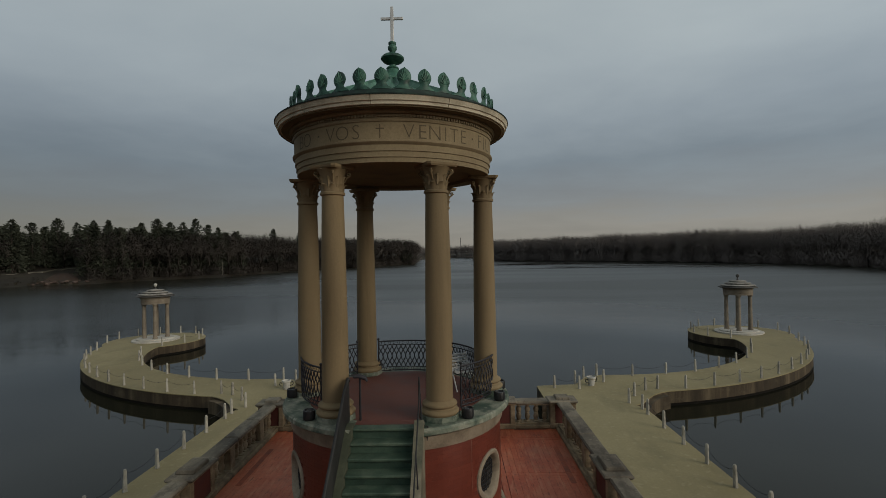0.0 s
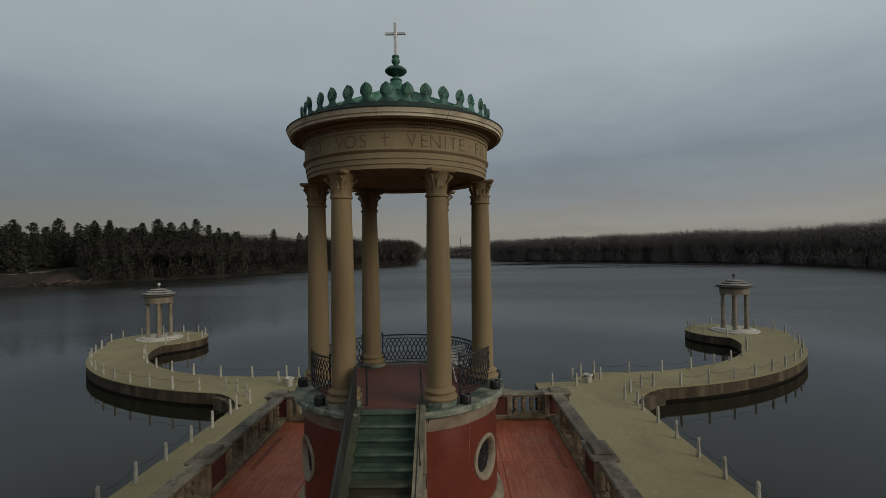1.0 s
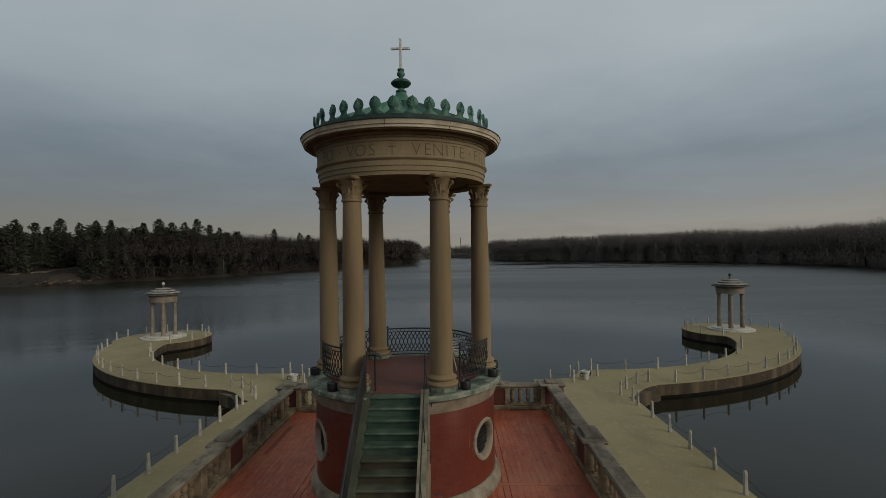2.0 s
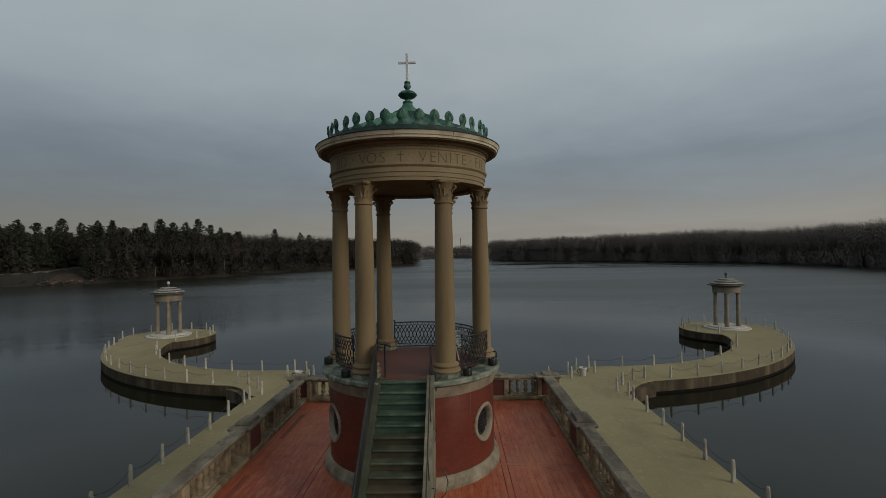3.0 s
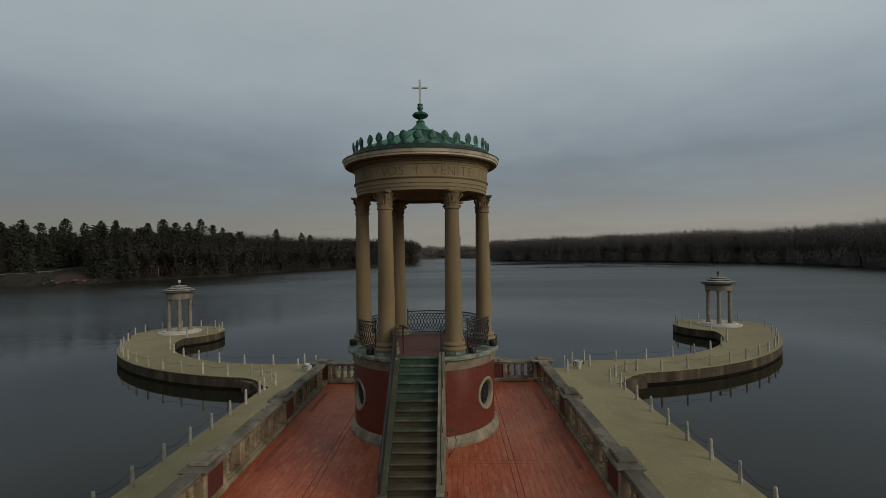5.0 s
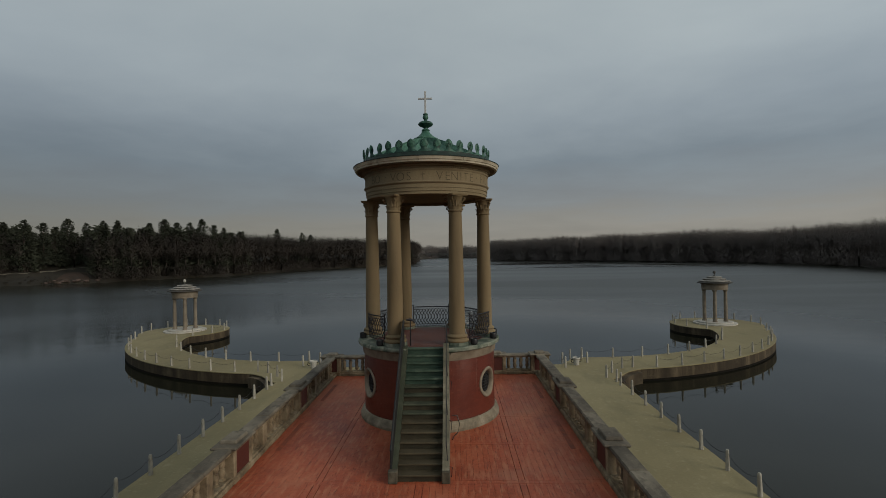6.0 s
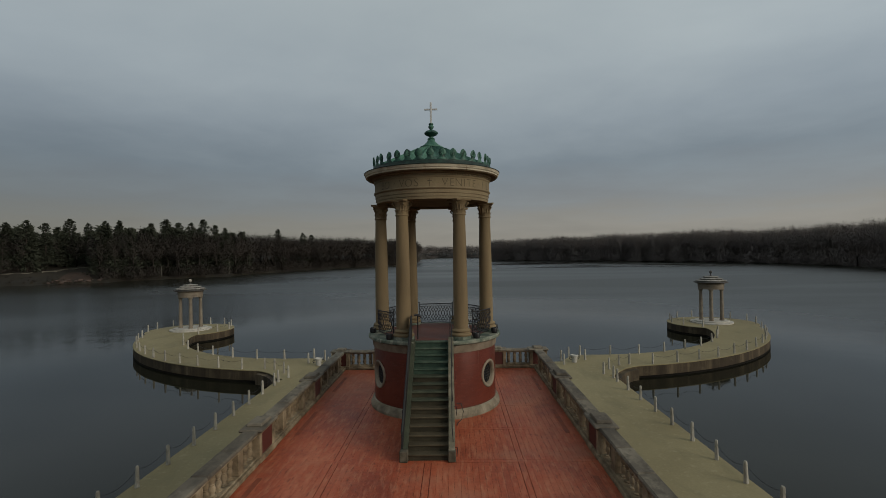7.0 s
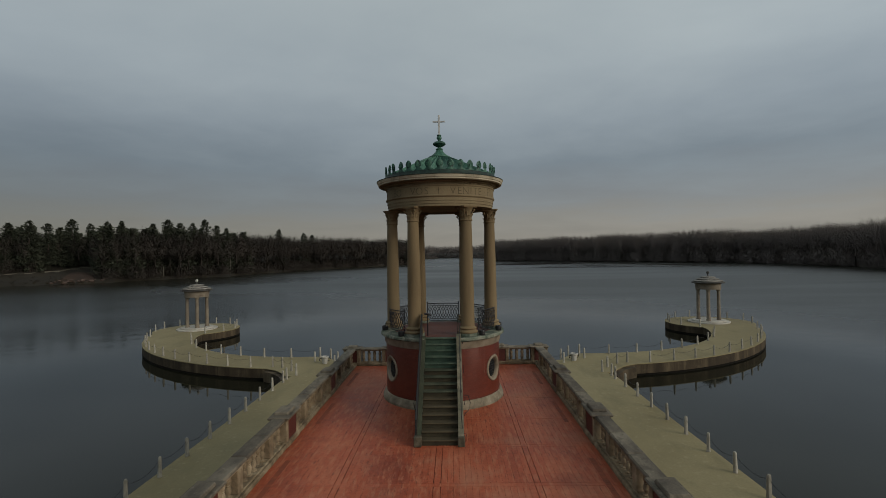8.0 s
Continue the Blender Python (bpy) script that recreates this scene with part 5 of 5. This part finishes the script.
def path_depth(a):
    """How far behind the waterline the lakeside path runs, in the direction a."""
    i = 2 * (a + 50)
    return 20 + 0.045 * i * i + 0.1 * i


def clearing(spots):
    """Leaves the path and the open bank free of trees."""
    keep = []
    for q in spots:
        a = math.degrees(math.atan2(q[0], q[1]))
        d = math.hypot(q[0], q[1]) - shore_radius(a)
        if not ((-51 < a < -38.4 and d < path_depth(a) + 3) or (-48 < a < -25 and d < 4) or (d < 10 and min(abs(a + 32.75), abs(a + 26.05)) < 0.4)):
            keep.append(q)
    return keep


forest("woods_left", "leafless brown woods along the lake shore", clearing(belt(-52, -25.5, (6, 13, 22, 33, 47, 64), 5.4, 9, 32, (20.0, 23.6)) + belt(-25.5, -4.3, (6, 13, 22, 33, 47, 64), 5.4, 9, 30, (20.0, 23.3))), BARES, (M["twigs"], M["twigs"]))
forest("woods_right", "leafless dark woods on the far shore", belt(4.4, 31, (4, 10, 18, 28, 42, 60), 6.0, 9, 34, (22.0, 24.3)) + belt(31, 53, (4, 10, 18, 28, 42, 60), 5.2, 9, 34, (19.9, 21.9)), BARES, (M["twigs_far_lifted"], M["twigs_far_lifted"]))
forest("woods_far", "leafless woods closing the end of the lake, haze put into their colour", belt(-4.2, 4.4, (6, 14, 26, 44), 8.0, 9, 32, (18.0, 23.0)), BARES, (M["twigs_far_lifted"], M["twigs_far_lifted"]))
SHRUBS = [(b,) for b in BUSHES] + [(BUSHES[0],)]


def brush(a0, a1, rows, spacing, h0, h1):
    return [(x, y, z, h, r, i) for x, y, z, h, r, i in belt(a0, a1, rows, spacing, h0, h1)]


forest("underwood_left", "dark bare underwood between the trunks", clearing(brush(-52, -4.3, (4, 9, 17, 28, 34), 2.0, 4.0, 11.0)), SHRUBS, (M["twigs"],))
forest("underwood_right", "dark bare underwood between the trunks", brush(4.4, 53, (2.5, 7, 15, 26), 2.1, 6.0, 15.0), SHRUBS, (M["twigs_far_lifted"],))
forest("underwood_far", "dark bare underwood at the end of the lake", brush(-4.2, 4.4, (5, 14), 4.0, 4.0, 8.0), SHRUBS, (M["twigs_far_lifted"],))
forest("shore_scrub", "low dry brush and reeds along the waterline", brush(-52, -4.3, (0.4, 1.6, 3.2), 1.7, 0.8, 2.0), SHRUBS, (M["dry_reed"],))
forest("bank_scrub", "low bare brush on the open bank below the path", [q for q in brush(-51, -41.2, (3, 5, 7.5, 10.5, 14), 2.2, 0.7, 1.7) if rng.random() < 0.6], SHRUBS, (M["twigs"],))
forest("shore_scrub_right", "low dark brush along the far waterline", brush(4.4, 53, (0.8,), 2.4, 0.9, 2.0), SHRUBS, (M["twigs_far_lifted"],))

for a, d, tall, kind, wide in (
        (-46.6, 34, 28, 0, 1.3), (-45.0, 36, 28, 1, 1.3), (-43.6, 33, 29, 2, 1.2), (-42.2, 36, 28, 0, 1.2), (-40.3, 33, 31, 1, 1.2), (-38.8, 34, 29, 2, 1.2), (-37.6, 30, 29, 0, 0.8),
        (-36.4, 18, 29, 3, 1.0), (-35.3, 20, 25, 4, 0.9), (-33.6, 14, 28, 5, 1.15), (-32.2, 15, 30.5, 1, 1.1), (-31.0, 20, 29, 0, 1.1), (-29.8, 13, 29, 2, 1.0), (-28.6, 18, 31, 1, 1.1),
        (-27.4, 12, 28, 0, 1.0), (-26.4, 16, 26, 2, 1.0), (-25.5, 22, 24, 4, 0.9), (-20.6, 14, 28, 1, 1.0), (-17.8, 16, 26, 2, 1.0), (-16.8, 20, 25, 0, 1.0), (-5.6, 6, 20, 2, 0.9), (-5.0, 4, 15, 4, 1.0)):
    pine_tree(a, max(d, path_depth(a) + 5) if a < -38.4 else d, tall + 2.8, kind, wide)
# more evergreens within the mass, a little lower than the rest
for i in range(40):
    a = -49.0 + 24.5 * (i + rng.uniform(-0.4, 0.4)) / 40
    d = rng.uniform(6, 22) if a > -38.4 else path_depth(a) + rng.uniform(4, 20)
    pine_tree(a, d, rng.uniform(16, 25.5), (0, 1, 2, 0, 1, 2, 1, 4, 5)[int(rng.integers(9))], rng.uniform(1.2, 1.7))
COARSE = [conifer(k, 0.62, 5, 2.3) for k in ("pine", "pine", "cedar", "spruce")]
spots = []
for i in range(200):
    a = -50.0 + 26.0 * rng.random()
    d = rng.uniform(10, 70) if a > -38.4 else path_depth(a) + rng.uniform(5, 50)
    x, y, z = on_shore(a, d)
    tip = 22.6 + 3.0 * noise.noise(Vector((a * 0.8, 3, 1))) + rng.uniform(-7, 1.0) - (2.5 if a > -29 else 0)
    spots.append((x, y, z - 0.3, max(8.0, tip - z), rng.uniform(0, 6.28), int(rng.integers(4))))
forest("evergreen_woods", "dense dark evergreen woods behind the shore", spots, COARSE, (M["bark"], M["needles"]), False)


# ---------------------------------------------------------------- open bank with path and poles
def ribbon(points, half, lift):
    """A low bank or kerb laid along points of (direction, distance behind the waterline)."""
    bm = bmesh.new()
    line = [Vector(on_shore(a, d)) for a, d in points]
    rows = []
    for i, p in enumerate(line):
        t = (line[min(i + 1, len(line) - 1)] - line[max(i - 1, 0)]).normalized()
        o = Vector((t.y, -t.x, 0)).normalized() * half
        rows.append([bm.verts.new(p + o - Vector((0, 0, 0.4))), bm.verts.new(p + o + Vector((0, 0, lift))), bm.verts.new(p - o + Vector((0, 0, lift))), bm.verts.new(p - o - Vector((0, 0, 0.4)))])
    for a, b in zip(rows, rows[1:]):
        for k in range(3):
            bm.faces.new((a[k], b[k], b[k + 1], a[k + 1]))
    return bm


structure("path_kerb", ribbon([(-51 + 0.5 * i, path_depth(-51 + 0.5 * i)) for i in range(26)], 0.18, 0.5), M["pale_kerb"], "low pale stone kerb beside a lakeside path", "kerb")
bm = bmesh.new()
rows = []
for i in range(13):
    a = -41.8 + 0.35 * i
    edge = math.sin(math.pi * i / 12)
    rows.append([bm.verts.new(Vector(on_shore(a, d)) + Vector((0, 0, 0.22 + 0.12 * noise.noise(Vector((a * 3, d, 1)))))) for d in (2.5, 3 + 4 * edge, 3 + 10 * edge, 3 + 17 * edge, 3 + 25 * edge)])
for p, q in zip(rows, rows[1:]):
    for k in range(4):
        bm.faces.new((p[k], q[k], q[k + 1], p[k + 1]))
structure("bank", bm, M["bank_earth"], "bare reddish earth bank sloping to the water", "bank", smooth=60)


def boulder(a, d, size):
    bm = bmesh.new()
    bmesh.ops.create_icosphere(bm, subdivisions=2, radius=size)
    for v in bm.verts:
        v.co *= 1 + 0.35 * noise.noise(v.co * 1.3 / size + Vector((a, d, 0)))
        v.co.z *= 0.6
    x, y, z = on_shore(a, d)
    ob = tagged(new("boulder", finish(bm, "boulder", M["rock"])), "reddish boulder lying on the bank by the water", "rock", "boulders on the bank")
    ob.matrix_basis = pose(x, y, z + size * 0.2, 0, 0, a * 50)


for i in range(16):
    boulder(-42.3 + 0.31 * i, 1.5 + 1.8 * (i % 3), 0.7 + 0.5 * rng.random())


def pole(a, d, tall, name, words, kind):
    x, y, z = on_shore(a, d)
    p = thing(name, words, kind, "", (x, y, z - 0.2))
    bm = bmesh.new()
    tube(bm, [(0, 0, 0), (0, 0, tall)], [0.20, 0.14], 8)
    part("pole", bm, M["pale_kerb"], p)
    part("head", boxed(-0.5, 0.12, -0.12, 0.12, tall - 0.12, tall + 0.06, bevel=0.02), M["iron"], p, "added dark head")


# plain pale poles; their heads are added, no lamps known
pole(-32.75, 5.0, 5.8, "shore_pole", "slender pale pole with an added head on the lake shore", "lamp post")
pole(-26.05, 6.0, 9.5, "shore_pole", "slender pale pole with an added head on the lake shore", "lamp post")

# mast far beyond the end of the lake
mast = thing("radio_mast", "thin grey lattice mast far beyond the woods", "mast", "", (24.0, 1500.0, 0.0))
for k in range(3):
    c = around(1.3, 120 * k)
    bm = bmesh.new()
    tube(bm, [(c.x, c.y, 0), (c.x * 0.4, c.y * 0.4, 50)], 0.22, 5)
    part("leg", bm, M["iron"], mast)
for k in range(12):
    z = 4 * k
    bm = bmesh.new()
    w = 1.3 * (1 - 0.6 * z / 50)
    tube(bm, [around(w, 120 * (k % 3), z), around(w, 120 * ((k + 1) % 3), z + 4)], 0.16, 4)
    part("brace", bm, M["iron"], mast)


# ---------------------------------------------------------------- terrace boards
GAP, BOARD = 0.0042, 0.154
STRIPS_X = [(-2.59, -2.41), (-0.10, 0.10), (2.41, 2.59)]
PANELS_X = [(-4.56, -2.59), (-2.41, -0.10), (0.10, 2.41), (2.59, 4.56)]
ROW, Y_ROW0 = 2.43, 4.10       # a cross strip every ROW metres, counted back from Y_ROW0
loose_v, loose_f = [], []
SHARED = {}


def board_mesh(w, l):
    key = (round(w, 3), round(l, 3))
    if key not in SHARED:
        bm = bmesh.new()
        x, y, b = w / 2, l / 2, 0.002
        low = [bm.verts.new((sx * x, sy * y, -0.028)) for sx, sy in ((-1, -1), (1, -1), (1, 1), (-1, 1))]
        mid = [bm.verts.new((sx * x, sy * y, -b)) for sx, sy in ((-1, -1), (1, -1), (1, 1), (-1, 1))]
        top = [bm.verts.new((sx * (x - b), sy * (y - b), 0)) for sx, sy in ((-1, -1), (1, -1), (1, 1), (-1, 1))]
        for p, q in ((low, mid), (mid, top)):
            for k in range(4):
                bm.faces.new((p[k], p[(k + 1) % 4], q[(k + 1) % 4], q[k]))
        bm.faces.new(top)
        SHARED[key] = finish(bm, "board", M["board"])
    return SHARED[key]


def lay(x0, x1, y0, y1, gap=GAP):
    w, l = x1 - x0 - gap, y1 - y0 - GAP
    cx, cy = (x0 + x1) / 2, (y0 + y1) / 2
    z = 0.0 + 0.0025 * noise.noise(Vector((cx * 3, cy * 2, 0)))
    me = board_mesh(w, l)
    if -8.2 < cy < 1.8:
        ob = new("board", me)
        ob.parent = FLOOR
        ob.location = (cx, cy, z)
    else:
        k = len(loose_v)
        loose_v.extend((v.co.x + cx, v.co.y + cy, v.co.z + z) for v in me.vertices)
        loose_f.extend(tuple(i + k for i in p.vertices) for p in me.polygons)


for r in range(-1, 12):
    y1 = Y_ROW0 - ROW * r - 0.085
    y0 = max(Y_ROW0 - ROW * (r + 1) + 0.085, -23.9)
    y1 = min(y1, 5.06)
    if y1 - y0 < 0.1:
        continue
    for a, b in PANELS_X:
        n = int(round((b - a) / BOARD))
        for k in range(n):
            lay(a + (b - a) * k / n, a + (b - a) * (k + 1) / n, y0, y1)
    for a, b in STRIPS_X:
        lay(a, b, y0, y1, 0.042)
    if y0 > -23.8:
        for a, b in PANELS_X:
            lay(a, b, y0 - 0.17, y0)
        for a, b in STRIPS_X:
            lay(a, b, y0 - 0.17, y0)
rest = part("boards_beyond", mesh_from("boards_beyond", loose_v, loose_f, M["board_rest"]), None, FLOOR, "red stained boards")
rest["kind"] = "stuff"

# strips added for soft dark stains beside the balustrade, shaped like slots
for s in (-1, 1):
    for y in (-12.9, -7.7, -2.5, 2.3):
        bm = boxed(-0.07, 0.07, -1.15, 1.15, 0.003, 0.008)
        d = thing("stain_strip", "long dark red strip added for a soft stain beside the balustrade", "drain", "drain slots in the terrace", (s * 4.22, y, 0))
        part("frame", bm, M["drain"], d)
        bm = bmesh.new()
        for k in range(22):
            box(bm, -0.06, 0.06, -1.12 + 0.102 * k, -1.12 + 0.102 * k + 0.05, 0.008, 0.0095)
        part("strip_bars", bm, M["drain"], d, "low red bars on the added strip")

# gutter slits below the far balustrade, their inner shade drawn as flat black strips
for s in (-1, 1):
    d = thing("gutter_slit", "narrow gutter slit, its inner shade drawn as a black strip", "drain", "gutter slits in the terrace", (s * 3.72, Y_END - 0.30, 0))
    part("black_strip", boxed(-0.52, 0.52, -0.030, 0.030, 0.003, 0.006), M["black_lamp"], d)
    part("lip", boxed(-0.54, 0.54, -0.048, -0.032, 0.003, 0.012), M["drain"], d, "rusty red lip")

# ---------------------------------------------------------------- bricks of the drum
COURSE, PER = 0.0755, 66
DRUM = bpy.data.objects["drum"]
step = 360 / PER
BRICK = finish(ring_block(bmesh.new(), 2.26, 2.297, -step / 2 + 0.035, step / 2 - 0.035, 0.0018, COURSE - 0.0018, 2), "brick", M["brick"])
loose_v, loose_f = [], []
for c in range(25):
    z = 0.31 + COURSE * c
    for k in range(PER):
        a = step * (k + 0.5 * (c % 2))
        a = (a + 180) % 360 - 180
        if abs(a) < 14 and z < 2.6:
            continue
        p = around(2.3, a, z + COURSE / 2)
        if min((p - around(2.3, s * 60, 1.28)).length for s in (-1, 1)) < 0.485:
            continue
        push = 0.0012 * noise.noise(Vector((a, z * 9, 2)))
        if 16 < a < 46 or -46 < a < -24:
            ob = new("brick", BRICK)
            ob.parent = DRUM
            ob.matrix_basis = pose(*around(push, a, z), 0, 0, a)
        else:
            k0, m = len(loose_v), pose(*around(push, a, z), 0, 0, a)
            loose_v.extend(tuple(m @ v.co) for v in BRICK.vertices)
            loose_f.extend(tuple(i + k0 for i in q.vertices) for q in BRICK.polygons)
rest = part("bricks_round", mesh_from("bricks_round", loose_v, loose_f, M["brick_rest"]), None, DRUM, "dark red glazed bricks")
rest["kind"] = "stuff"
# white lime weeping from a joint
bm = bmesh.new()
ring_block(bm, 2.29, 2.3008, 44.02, 44.18, 1.2, 2.20, 1)
part("lime_streak", bm, M["lime_streak"], ROT, "white lime weeping down the bricks")
